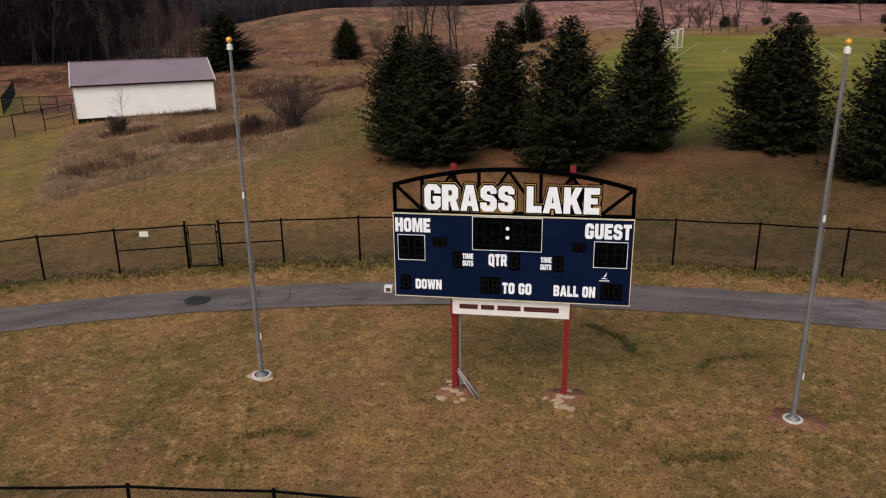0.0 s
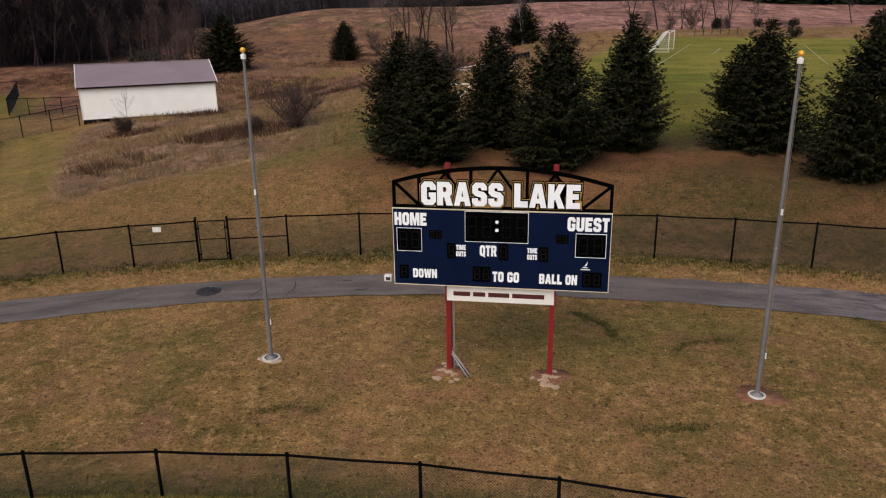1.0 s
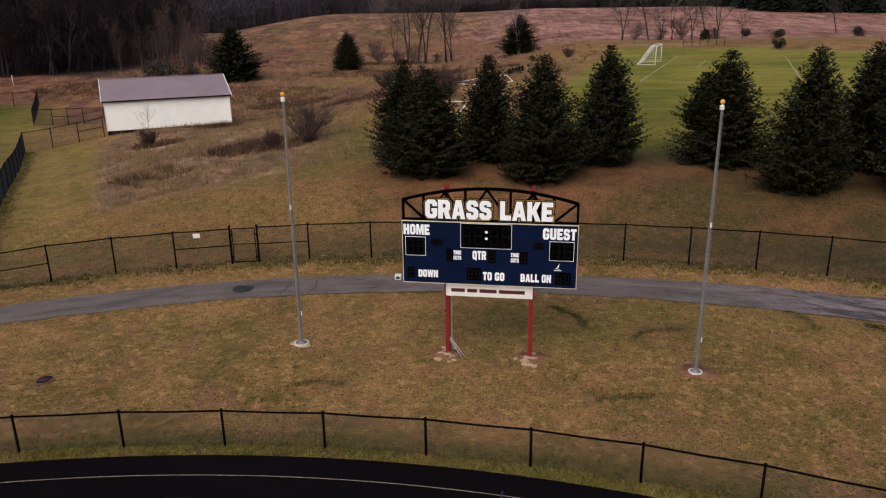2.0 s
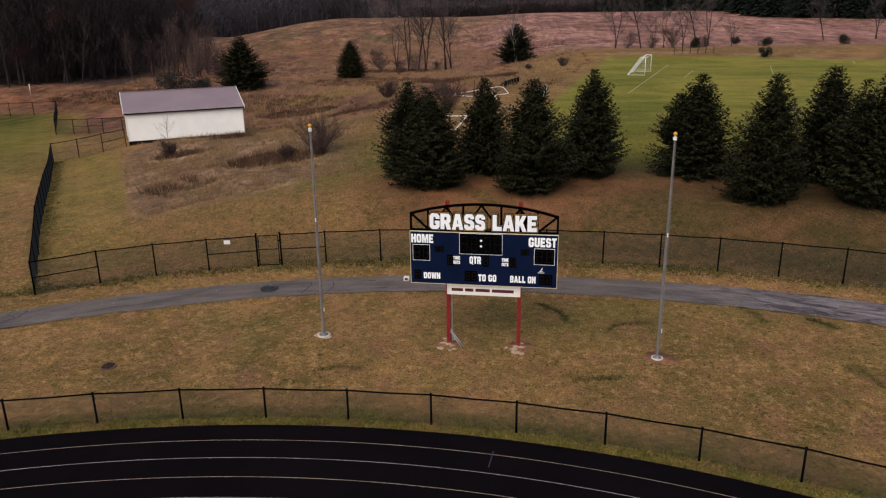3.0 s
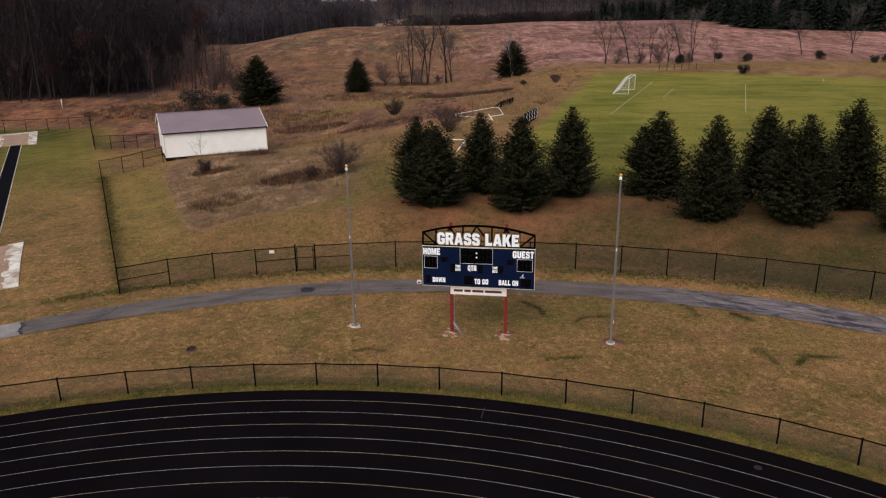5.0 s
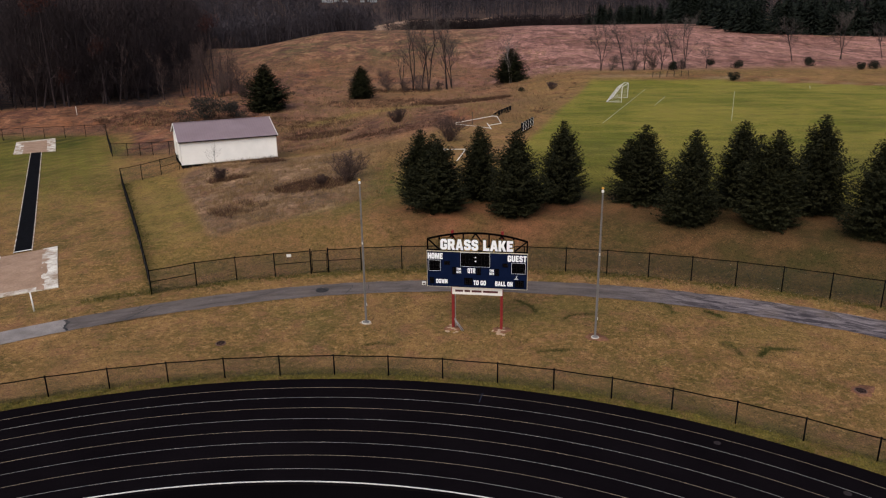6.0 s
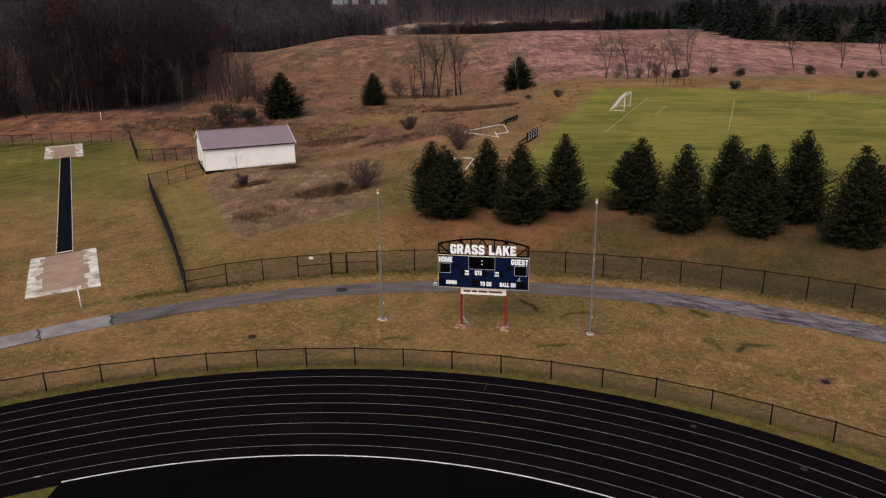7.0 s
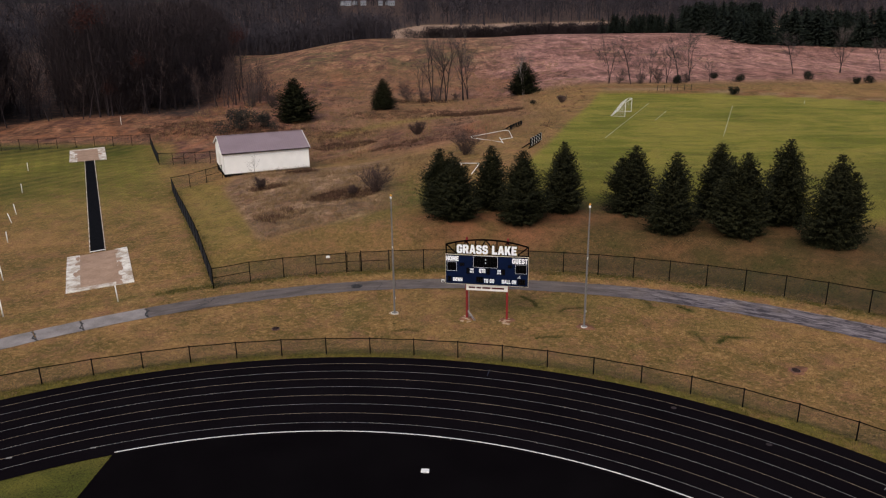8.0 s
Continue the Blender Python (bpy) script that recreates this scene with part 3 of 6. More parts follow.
# ---- fences ----
def wire_panel(w, h, rise=0.0):
    """Woven diamond wire over a panel w long and h high, from the origin along x, sheared by rise."""
    g = Geo()
    step, r = .075, .0033

    def put(x0, z0, x1, z1):
        a, b = Vector((x0, 0, z0 + rise * x0 / w)), Vector((x1, 0, z1 + rise * x1 / w))
        d = (b - a).normalized()
        n = Vector((-d.z, 0, d.x)) * r
        o = Vector((0, r, 0))
        k = len(g.v)
        for p in (a, b):
            g.v += [tuple(p + n), tuple(p - n * .5 + o), tuple(p - n * .5 - o)]
        g.f.extend([(k, k + 1, k + 4, k + 3), (k + 1, k + 2, k + 5, k + 4), (k + 2, k, k + 3, k + 5)])

    k = -h
    while k < w:
        x0, x1 = max(k, 0), min(k + h, w)
        if x1 - x0 > .01:
            put(x0, x0 - k, x1, x1 - k)
            put(x0, h - (x0 - k), x1, h - (x1 - k))
        k += step
    return g


def upright(h, r, cap=True):
    g = Geo().tube((0, 0, -.3), (0, 0, h), r, r, 8)
    if cap:
        g.lathe([(r * 1.25, h - .03), (r * 1.25, h + .01), (r * .8, h + .04), (0, h + .05)], n=8)
    return g.mesh("post", True)


def chain_fence(pts, h, label, group, mids=(), skip=()):
    """Posts at pts, a top rail, wire between them; mids: spans with a middle rail; skip: open spans."""
    f = thing("chain_link_fence", pose(pts[0][0], pts[0][1], zat(*pts[0])), label, "fence", group)
    o = Vector((pts[0][0], pts[0][1], zat(*pts[0])))
    pm = upright(h, .04)
    for p in pts:
        part("post", pm, M_BLACK, f, m=Matrix.Translation(Vector((p[0], p[1], zat(*p))) - o))
    shared = {}
    for i, (a, b) in enumerate(zip(pts, pts[1:])):
        if i in skip:
            continue
        A, B = Vector((a[0], a[1], zat(*a))), Vector((b[0], b[1], zat(*b)))
        d = B - A
        w = math.hypot(d.x, d.y)
        sag = -.02
        mid = (A + B) / 2 + Vector((0, 0, h + sag - .03))
        part("top_rail", Geo().tube(A - o + Vector((0, 0, h - .03)), mid - o, .03, n=6).tube(mid - o, B - o + Vector((0, 0, h - .03)), .03, n=6), M_BLACK, f)
        if i in mids:
            part("middle_rail", Geo().tube(A - o + Vector((0, 0, h * .52)), B - o + Vector((0, 0, h * .52)), .026, n=6), M_BLACK, f)
        key = (round(w, 1), round(d.z, 1))
        if key not in shared:
            shared[key] = wire_panel(w, h - .1, d.z).mesh("wire_mesh")
        part("wire_mesh", shared[key], M_WIRE, f, m=Matrix.Translation(A - o + Vector((0, 0, .05))) @ Matrix.Rotation(math.atan2(d.y, d.x), 4, "Z"))
    return f


def on_arc(c, r, a0, step, n):
    return [(c[0] + r * math.cos(a0 + step * i), c[1] + r * math.sin(a0 + step * i)) for i in range(n)]


FC = (-7.2, -30.6)
a_ref = math.atan2(13.85 + 30.6, -4.02 + 7.2)
chain_fence(on_arc(FC, 44.55, a_ref + 14 * 3.05 / 44.55, -3.05 / 44.55, 34), 1.22, "low black chain link fence with a top rail beside the track", "fences")
OC = (-3.3, -27.9)
ROUT = 57.45


def out_at(s, r=ROUT):
    return OC[0] + r * math.cos(s / 56.5), OC[1] + r * math.sin(s / 56.5)


left_pts = [out_at(107.8, 56.75), out_at(104.75, 57.3), out_at(101.95), out_at(99.2), out_at(96.6)]
right_pts = [out_at(95.3)] + [out_at(92.9 - 3.0 * i) for i in range(6)] + [out_at(75.0 - 2.87 * i) for i in range(14)]
gate_a, gate_b = left_pts[-1], right_pts[0]
chain_fence(left_pts, 1.83, "tall black chain link fence with a sagging top rail", "fences", mids=(0, 3))
chain_fence(right_pts, 1.83, "tall black chain link fence behind the footpath", "fences", mids=(0,))
corner = left_pts[0]


def gate(a, b, h):
    A, B = Vector((a[0], a[1], zat(*a))), Vector((b[0], b[1], zat(*b)))
    d = B - A
    w = d.length
    g = thing("fence_gate", Matrix.Translation(A) @ Matrix.Rotation(math.atan2(d.y, d.x), 4, "Z"), "closed black chain link gate with a middle brace", "gate")
    fr = Geo()
    x0, x1, z0, z1 = .12, w - .12, .1, h - .04
    fr.chain([(x0, 0, z0), (x1, 0, z0), (x1, 0, z1), (x0, 0, z1), (x0, 0, z0)], .024, 6)
    part("gate_frame", fr, M_BLACK, g)
    part("brace", Geo().tube((x0, 0, h * .55), (x1, 0, h * .55), .02), M_BLACK, g)
    part("wire_mesh", wire_panel(x1 - x0, z1 - z0), M_WIRE, g, m=pose(x0, 0, z0))
    for x in (0.02, w - .02):
        part("gate_post", Geo().tube((x, .03, -.3), (x, .03, h + .08), .045, n=8).lathe([(.055, h + .06), (.05, h + .12), (0, h + .14)], (x, .03, 0), 8), M_BLACK, g, smooth=True)
    for x in (x0 - .04, x1 + .04):
        for z in (.35, h - .35):
            part("hinge", Geo().box((x, 0, z), (.14, .06, .07)), M_BLACK, g)
    return g


gate(gate_a, gate_b, 1.83)
tagx, tagy = left_pts[3][0] * .58 + left_pts[4][0] * .42, left_pts[3][1] * .58 + left_pts[4][1] * .42 - .04
tagged(part("notice_plate", bevelled((.34, .012, .22), (0, 0, 0), .004), M_SIGNTAG, m=pose(tagx, tagy, zat(tagx, tagy) + 1.58, 0, 0, 6)), "small white notice plate wired to the fence", "sign")

# far and left fences
L0, L1 = corner, (-39.4, 60.4)
nl = 13
chain_fence([(L0[0] + (L1[0] - L0[0]) * i / nl, L0[1] + (L1[1] - L0[1]) * i / nl) for i in range(nl + 1)], 1.83, "tall black chain link fence along the jumping field", "fences")
chain_fence([(-39.4, 60.4), (-37.5, 61.7), (-35.9, 63.5), (-34.35, 65.35)], 1.83, "short run of black chain link fence to the shed", "fences", mids=(2,))
chain_fence([(-48.7, 78.6), (-46.6, 78.8), (-44.9, 79.0), (-43.2, 79.2), (-41.0, 79.6), (-38.6, 80.0)], 1.83, "black chain link fence with middle rails behind the shed", "fences", mids=(1, 2))
chain_fence([(-48.7, 78.6), (-50.4, 81.8), (-52.0, 85.0), (-53.6, 88.2), (-55.2, 91.3), (-56.7, 94.4)], 1.83, "black chain link fence at the field corner", "fences")
chain_fence([(-56.7 - 3.02 * i, 94.4 - .62 * i + .012 * i * i) for i in range(15)], 1.83, "far black chain link fence at the end of the field", "fences", mids=(4, 5))


# ---- scoreboard ----
BW, BZ0, BZ1 = 6.17, 2.99, 5.29
board = thing("scoreboard", pose(-2.07, 20.05, zat(1, 19.7) - .05, 0, 0, -7.28), "navy football scoreboard on two red steel posts, all digits unlit", "scoreboard")
BZ0, BZ1 = BZ0 - .07, BZ1 - .07
BH = BZ1 - BZ0


def uv(u, v):
    return u * BW, BZ1 - v * BH


for x in (1.56, 4.61):
    g = Geo()
    zt = BZ1 + 1.28
    for y in (.22, .40):
        g.box((x, y, zt / 2 - .2), (.15, .016, zt + .4))
    g.box((x, .31, zt / 2 - .2), (.014, .17, zt + .4))
    part("post", g, M_RED, board, "red painted steel beam post")
part("cabinet", bevelled((BW, .2, BH), (BW / 2, .1, (BZ0 + BZ1) / 2), .012), M_NAVY, board)
g = Geo()
for x, w in ((.0, .03), (BW, .03)):
    g.box((x, .09, (BZ0 + BZ1) / 2), (.016, .205, BH + .02))
for z in (BZ0, BZ1):
    g.box((BW / 2, .09, z), (BW + .03, .205, .016))
part("edge_trim", g, M_CREAM, board, "thin cream edge trim")


def digits(u0, v0, u1, v1, n, framed=True, colon=False):
    x0, z0 = uv(u0, v0)
    x1, z1 = uv(u1, v1)
    w, h = x1 - x0, z0 - z1
    p = part("digit_panel", bevelled((w, .02, h), (x0 + w / 2, -.008, (z0 + z1) / 2), .004), M_DIGIT, board)
    if framed:
        f = Geo()
        t = .013
        for x in (x0, x1):
            f.box((x, -.016, (z0 + z1) / 2), (t, .012, h + t))
        for z in (z0, z1):
            f.box(((x0 + x1) / 2, -.016, z), (w - t, .012, t))
        part("frame", f, M_LETTER, p, "thin white frame line")
    g = Geo()
    cell = w / (n + (.35 if colon else .0))
    for i in range(n):
        cx = x0 + cell * (i + .5) + (cell * .35 if colon and i >= n / 2 else 0)
        dw, dh = cell * .55, h * .68
        for sx, sz, horiz in ((0, 1, 1), (0, 0, 1), (0, -1, 1), (-1, .5, 0), (1, .5, 0), (-1, -.5, 0), (1, -.5, 0)):
            for k in range(4):
                o = (k - 1.5) / 4
                px = cx + sx * dw / 2 + (o * dw if horiz else 0)
                pz = (z0 + z1) / 2 + sz * dh / 2 + (0 if horiz else o * dh / 2)
                g.box((px, -.024, pz), (.03, .014, .03))
    tagged(part("lamp_segment", g, M_LAMP, p, "unlit dark red lamp segments"), kind="stuff")
    return p


digits(.018, .25, .135, .55, 2)
digits(.845, .255, .98, .555, 2)
clock = digits(.34, .012, .63, .40, 4, True, True)
for v in (.14, .245):
    x, z = uv(.487, v)
    part("colon_lamp", Geo().lathe([(0, 0), (.045, 0), (.05, .01), (.05, .03)], (0, 0, 0), 14), M_LETTER, clock, "white colon lamp", m=pose(x, -.03, z, -90))
for q in ((.17, .27, .23, .375, 2), (.755, .28, .81, .385, 2), (.255, .43, .295, .63, 1), (.497, .42, .54, .63, 1), (.68, .44, .722, .63, 1), (.025, .74, .068, .92, 1), (.375, .725, .458, .925, 2), (.88, .745, .968, .94, 2)):
    digits(*q, framed=False)


# maker's mark: a plain swoosh and a bar
x, z = uv(.893, .66)
g = Geo()
g.face((x - .09, -.006, z - .06), (x + .1, -.006, z - .075), (x - .02, -.006, z - .03))
g.face((x - .03, -.006, z - .02), (x + .04, -.006, z + .0), (x + .06, -.006, z + .12))
part("maker_mark", g, M_LETTER, board, "small white maker's mark")
part("mark_bar", Geo().box((x, -.004, z - .12), (.26, .006, .03)), M_SIGNTAG, board, "small pale bar under the mark")
# arched truss with the place name
def arch(u):
    return .74 + .46 * (1 - (2 * u - 1) ** 2)


truss = part("arched_truss", Geo().box((BW / 2, .1, BZ1 + .055), (BW + .02, .1, .075)), M_TRUSS, board, "black arched steel truss")
g = Geo()
N = 16
for i in range(N + 1):
    x, z = i / N * BW, BZ1 + arch(i / N)
    g.v += [(x, y, z + dz) for y, dz in ((.05, -.05), (.15, -.05), (.15, .05), (.05, .05))]
for i in range(N):
    for k in range(4):
        g.f.append((4 * i + k, 4 * i + (k + 1) % 4, 4 * i + 4 + (k + 1) % 4, 4 * i + 4 + k))
g.f += [(0, 1, 2, 3), (4 * N + 3, 4 * N + 2, 4 * N + 1, 4 * N)]
part("top_chord", g, M_TRUSS, truss)


def bar(u0, z0, u1, z1, w=.085):
    A, B = Vector((u0 * BW, .1, BZ1 + z0)), Vector((u1 * BW, .1, BZ1 + z1))
    q = (B - A).to_track_quat("X", "Y").to_matrix().to_4x4()
    part("web_bar", Geo().box((0, 0, 0), ((B - A).length, w, w), Matrix.Translation((A + B) / 2) @ q), M_TRUSS, truss)


for u in (.006, .125, .365, .62, .86, .994):
    bar(u, .05, u, arch(u))
for u0, u1 in ((.012, .125), (.988, .865), (.487, .37), (.487, .615), (.25, .13), (.25, .36), (.745, .625), (.745, .855)):
    bar(u0, arch(u0) - .03, u1, .08, .075)
BLOCK = {
    "G": (5.6, "1.3,0 4.4,0 5.6,1.2 5.6,4.3 2.9,4.3 2.9,2.8 3.5,2.8 3.5,2.2 3.2,1.8 2.5,1.8 2.2,2.1 2.2,5.9 2.5,6.2 3.1,6.2 3.4,5.9 3.4,5.2 5.6,5.2 5.6,6.7 4.3,8 1.3,8 0,6.7 0,1.3"),
    "R": (5.9, "0,0 2.2,0 2.2,2.8 2.7,2.8 3.5,0 5.9,0 4.8,3.2 5.6,4 5.6,6.8 4.4,8 0,8", "2.2,4.6 3.1,4.6 3.5,5 3.5,5.9 3.1,6.3 2.2,6.3"),
    "A": (6.3, "0,0 2.1,0 2.45,1.5 3.85,1.5 4.2,0 6.3,0 4.4,8 1.9,8", "2.8,3.1 3.5,3.1 3.15,5.3"),
    "S": (5.6, "1.2,0 4.4,0 5.6,1.2 5.6,3.6 4.5,4.8 2.5,5.2 2.2,5.5 2.2,6 2.5,6.3 3.1,6.3 3.4,6 3.4,5.5 5.5,5.5 5.5,6.8 4.3,8 1.3,8 .1,6.8 .1,4.6 1.2,3.5 3.2,3.05 3.45,2.8 3.45,2 3.15,1.7 2.5,1.7 2.2,2 2.2,2.7 0,2.7 0,1.2"),
    "L": (5.0, "0,0 5,0 5,2.1 2.25,2.1 2.25,8 0,8"),
    "K": (6.1, "0,0 2.2,0 2.2,2.4 2.6,3 3.8,0 6.1,0 4.1,4.4 5.9,8 3.6,8 2.2,5 2.2,8 0,8"),
    "E": (5.0, "0,0 5,0 5,1.95 2.2,1.95 2.2,3.1 4.4,3.1 4.4,4.9 2.2,4.9 2.2,6.05 5,6.05 5,8 0,8"),
}


RING = "2.2,2.1 2.5,1.8 3.1,1.8 3.4,2.1 3.4,5.9 3.1,6.2 2.5,6.2 2.2,5.9"
BLOCK.update({
    "H": (5.6, "0,0 2.2,0 2.2,3.1 3.4,3.1 3.4,0 5.6,0 5.6,8 3.4,8 3.4,5 2.2,5 2.2,8 0,8"),
    "O": (5.6, "1.3,0 4.3,0 5.6,1.3 5.6,6.7 4.3,8 1.3,8 0,6.7 0,1.3", RING),
    "Q": (5.6, "1.3,0 3.6,0 4.4,-.9 5.8,-.9 5.1,.7 5.6,1.3 5.6,6.7 4.3,8 1.3,8 0,6.7 0,1.3", RING),
    "M": (7.4, "0,0 2,0 2,4.6 3,0 4.4,0 5.4,4.6 5.4,0 7.4,0 7.4,8 4.7,8 3.7,3.6 2.7,8 0,8"),
    "U": (5.6, "1.3,0 4.3,0 5.6,1.3 5.6,8 3.4,8 3.4,2.1 3.1,1.8 2.5,1.8 2.2,2.1 2.2,8 0,8 0,1.3"),
    "T": (5.0, "1.4,0 3.6,0 3.6,6.1 5,6.1 5,8 0,8 0,6.1 1.4,6.1"),
})
BLOCK.update({
    "I": (2.2, "0,0 2.2,0 2.2,8 0,8"),
    "D": (5.6, "0,0 4.2,0 5.6,1.3 5.6,6.7 4.2,8 0,8", "2.2,1.8 3,1.8 3.4,2.2 3.4,5.8 3,6.2 2.2,6.2"),
    "W": (8.0, "1.2,0 3.3,0 4,4.2 4.7,0 6.8,0 8,8 5.9,8 5.5,3.6 4.8,8 3.2,8 2.5,3.6 2.1,8 0,8"),
    "N": (5.8, "0,0 2.1,0 2.1,4.4 3.7,0 5.8,0 5.8,8 3.7,8 3.7,3.8 2.1,8 0,8"),
    "B": (5.6, "0,0 4.4,0 5.6,1.2 5.6,3.3 4.9,4.1 5.5,4.8 5.5,6.8 4.3,8 0,8", "2.2,1.7 3.1,1.7 3.4,2 3.4,3 3.1,3.3 2.2,3.3", "2.2,4.9 3.1,4.9 3.3,5.1 3.3,6.1 3.1,6.3 2.2,6.3"),
    " ": (2.4,),
})


def block_word(word, x0, x1, z0, z1, y, depth, fat, mat, parent, name, label):
    """Heavy slab letters with cut corners; fat widens every stroke."""
    gap = .6 if parent is board else .45
    total = sum(BLOCK[c][0] for c in word) + gap * (len(word) - 1)
    sx, sz = (x1 - x0) / total, (z1 - z0) / 8
    cu = bpy.data.curves.new(name, "CURVE")
    cu.dimensions, cu.fill_mode, cu.extrude, cu.offset = "2D", "BOTH", depth / 2, fat
    at = x0
    for c in word:
        for outline in BLOCK[c][1:]:
            pts = [tuple(float(q) for q in p.split(",")) for p in outline.split()]
            sp = cu.splines.new("POLY")
            sp.points.add(len(pts) - 1)
            for k, (px, pz) in enumerate(pts):
                sp.points[k].co = (at + px * sx, z0 + pz * sz, 0, 1)
            sp.use_cyclic_u = True
        at += (BLOCK[c][0] + gap) * sx
    tmp = new("tmp_text", cu)
    bpy.context.view_layer.update()
    me = bpy.data.meshes.new_from_object(tmp.evaluated_get(bpy.context.evaluated_depsgraph_get()))
    bpy.data.objects.remove(tmp)
    me.materials.clear()
    me.transform(Matrix.Translation((0, y, 0)) @ Matrix.Rotation(math.pi / 2, 4, "X"))
    me.name = name
    return part(name, me, mat, parent, label)


for text, u0, v0, u1, v1 in (("HOME", .008, .05, .16, .215), ("GUEST", .805, .05, .99, .225), ("TIME", .297, .45, .343, .515), ("OUTS", .297, .535, .343, .60),
                             ("TIME", .627, .46, .673, .525), ("OUTS", .627, .545, .673, .61), ("QTR", .408, .445, .487, .585), ("DOWN", .09, .785, .205, .905), ("TO GO", .468, .785, .592, .92), ("BALL ON", .685, .79, .858, .92)):
    x0, za = uv(u0, v0)
    x1, zb = uv(u1, v1)
    block_word(text, x0, x1, zb, za, -.008, .008, .0, M_LETTER, board, "lettering", "white condensed block lettering")
for word, u0, u1 in (("GRASS", .137, .515), ("LAKE", .563, .857)):
    box = (u0 * BW, u1 * BW, BZ1 + .12, BZ1 + .80)
    plate = block_word(word, *box, .055, .02, .078, M_TRUSS, truss, "letter_backing", "black letter backing plate")
    block_word(word, *box, .040, .012, .050, M_GOLD, plate, "letter_outline", "thin gold letter outline")
    block_word(word, *box, .025, .014, .036, M_TRUSS, plate, "letter_border", "black letter border")
    block_word(word, *box, .005, .02, .0, M_LETTER, plate, "letter_face", "white block letter faces")
# sponsor sign
sx0, sx1, sz1, sz0 = 1.50, 4.69, BZ0 - .04, BZ0 - .53
sign = part("sponsor_sign", bevelled((sx1 - sx0, .04, sz1 - sz0), ((sx0 + sx1) / 2, .17, (sz0 + sz1) / 2), .006), M_WHITE, board, "white sponsor sign")
for x in (sx0, sx1):
    part("end_cap", Geo().box((x, .16, (sz0 + sz1) / 2), (.05, .07, sz1 - sz0 + .02)), M_RED, sign)
x = sx0 + .22
for w in (.50, .36, .62, .93):
    part("letter_bar", Geo().box((x + w / 2, .147, (sz0 + sz1) / 2 - .01), (w, .006, .135)), M_MAROON, sign, "maroon bar in place of writing")
    x += w + .085
part("header_bar", Geo().box(((sx0 + sx1) / 2, .147, sz1 - .05), (.8, .005, .025)), M_SIGNTAG, sign, "faint pale bar")
part("hanger_rail", Geo().box(((sx0 + sx1) / 2, .21, BZ0 - .03), (3.3, .05, .05)), M_BLACK, board)
part("junction_box", bevelled((.23, .2, .18), (-.28, .35, BZ0 + .04), .015), M_SIGNTAG, board, "white control box")
part("box_face", Geo().box((-.27, .245, BZ0 + .04), (.13, .012, .10)), M_IRON, board, "dark grille on the control box")
part("conduit", Geo().tube((1.70, .35, 0), (1.70, .35, BZ0), .025, n=8), M_GALV, board, "thin grey conduit")

loc = board.matrix_basis
# loose pipes against the post, footing rubble
def spot(x, y):
    p = loc @ Vector((x, y, 0))
    return p.x, p.y


for k, (dx, dy, top) in enumerate(((.62, .05, .72), (.54, -.04, .66))):
    a, b = loc @ Vector((1.66, .16 - .05 * k, top + .02)), loc @ Vector((1.66 + dx, .1 + dy - .3, 0))
    b.z = zat(b.x, b.y) + .03
    tagged(part("loose_pipe", Geo().tube(a, b, .022, n=8), M_GALV, smooth=True), "grey metal pipe leaning on the scoreboard post", "pipe", "loose pipes")


def rubble(x, y, r, label, mat, n=9, seed=1):
    rnd = random.Random(seed)
    g = Geo()
    for i in range(n):
        a, d = rnd.uniform(0, 6.28), r * math.sqrt(rnd.random())
        px, py = x + d * math.cos(a), y + d * math.sin(a)
        s = rnd.uniform(.08, .24) * r
        k = len(g.v)
        m = rnd.randint(5, 8)
        z = zat(px, py)
        for zz, f in ((-.03, 1.1), (.035, 1.0), (.05, .7)):
            for j in range(m):
                w = 6.283 * j / m
                q = s * f * (1 + .25 * math.sin(3 * w + i))
                g.v.append((px + q * 1.4 * math.cos(w), py + q * math.sin(w), z + zz))
        for s2 in range(2):
            for j in range(m):
                j2 = (j + 1) % m
                g.f.append((k + s2 * m + j, k + s2 * m + j2, k + s2 * m + m + j2, k + s2 * m + m + j))
        g.f.append(tuple(k + 2 * m + j for j in range(m)))
    return tagged(part("footing_rubble", g, mat), label, "rubble", "footing rubble", "stuff")


def disc(x, y, r, z, mat, name, label, category, seed=0, n=28, wob=.15, kind=""):
    rnd = random.Random(seed)
    ph = [rnd.uniform(0, 6.28) for _ in range(3)]
    g = Geo()
    ringp = []
    for i in range(n):
        a = 6.283 * i / n
        q = r * (1 + wob * (math.sin(2 * a + ph[0]) * .5 + math.sin(3 * a + ph[1]) * .35 + math.sin(7 * a + ph[2]) * .25))
        px, py = x + q * math.cos(a), y + q * .85 * math.sin(a)
        ringp.append((px, py))
    k = 0
    g.v.append((x, y, zat(x, y) + z))
    for px, py in ringp:
        g.v.append((px, py, zat(px, py) + z * .7))
    for px, py in ringp:
        g.v.append((px + (px - x) * .06, py + (py - y) * .06, zat(px, py) - .05))
    for i in range(n):
        j = (i + 1) % n
        g.f.append((0, 1 + i, 1 + j))
        g.f.append((1 + i, 1 + n + i, 1 + n + j, 1 + j))
    return tagged(part(name, g, mat, smooth=True), label, category, kind=kind)


for i, x in enumerate((1.56, 4.61)):
    px, py = spot(x + .03, .2)
    disc(px, py, .50, .05, M_SOIL, "bare_soil", "bare reddish soil round the scoreboard footing", "soil", 3 + i, wob=.3, kind="stuff")
    rubble(px - .05, py - .15, .55, "broken dull concrete round the scoreboard footing", M_FOOTING, 12, 5 + i)


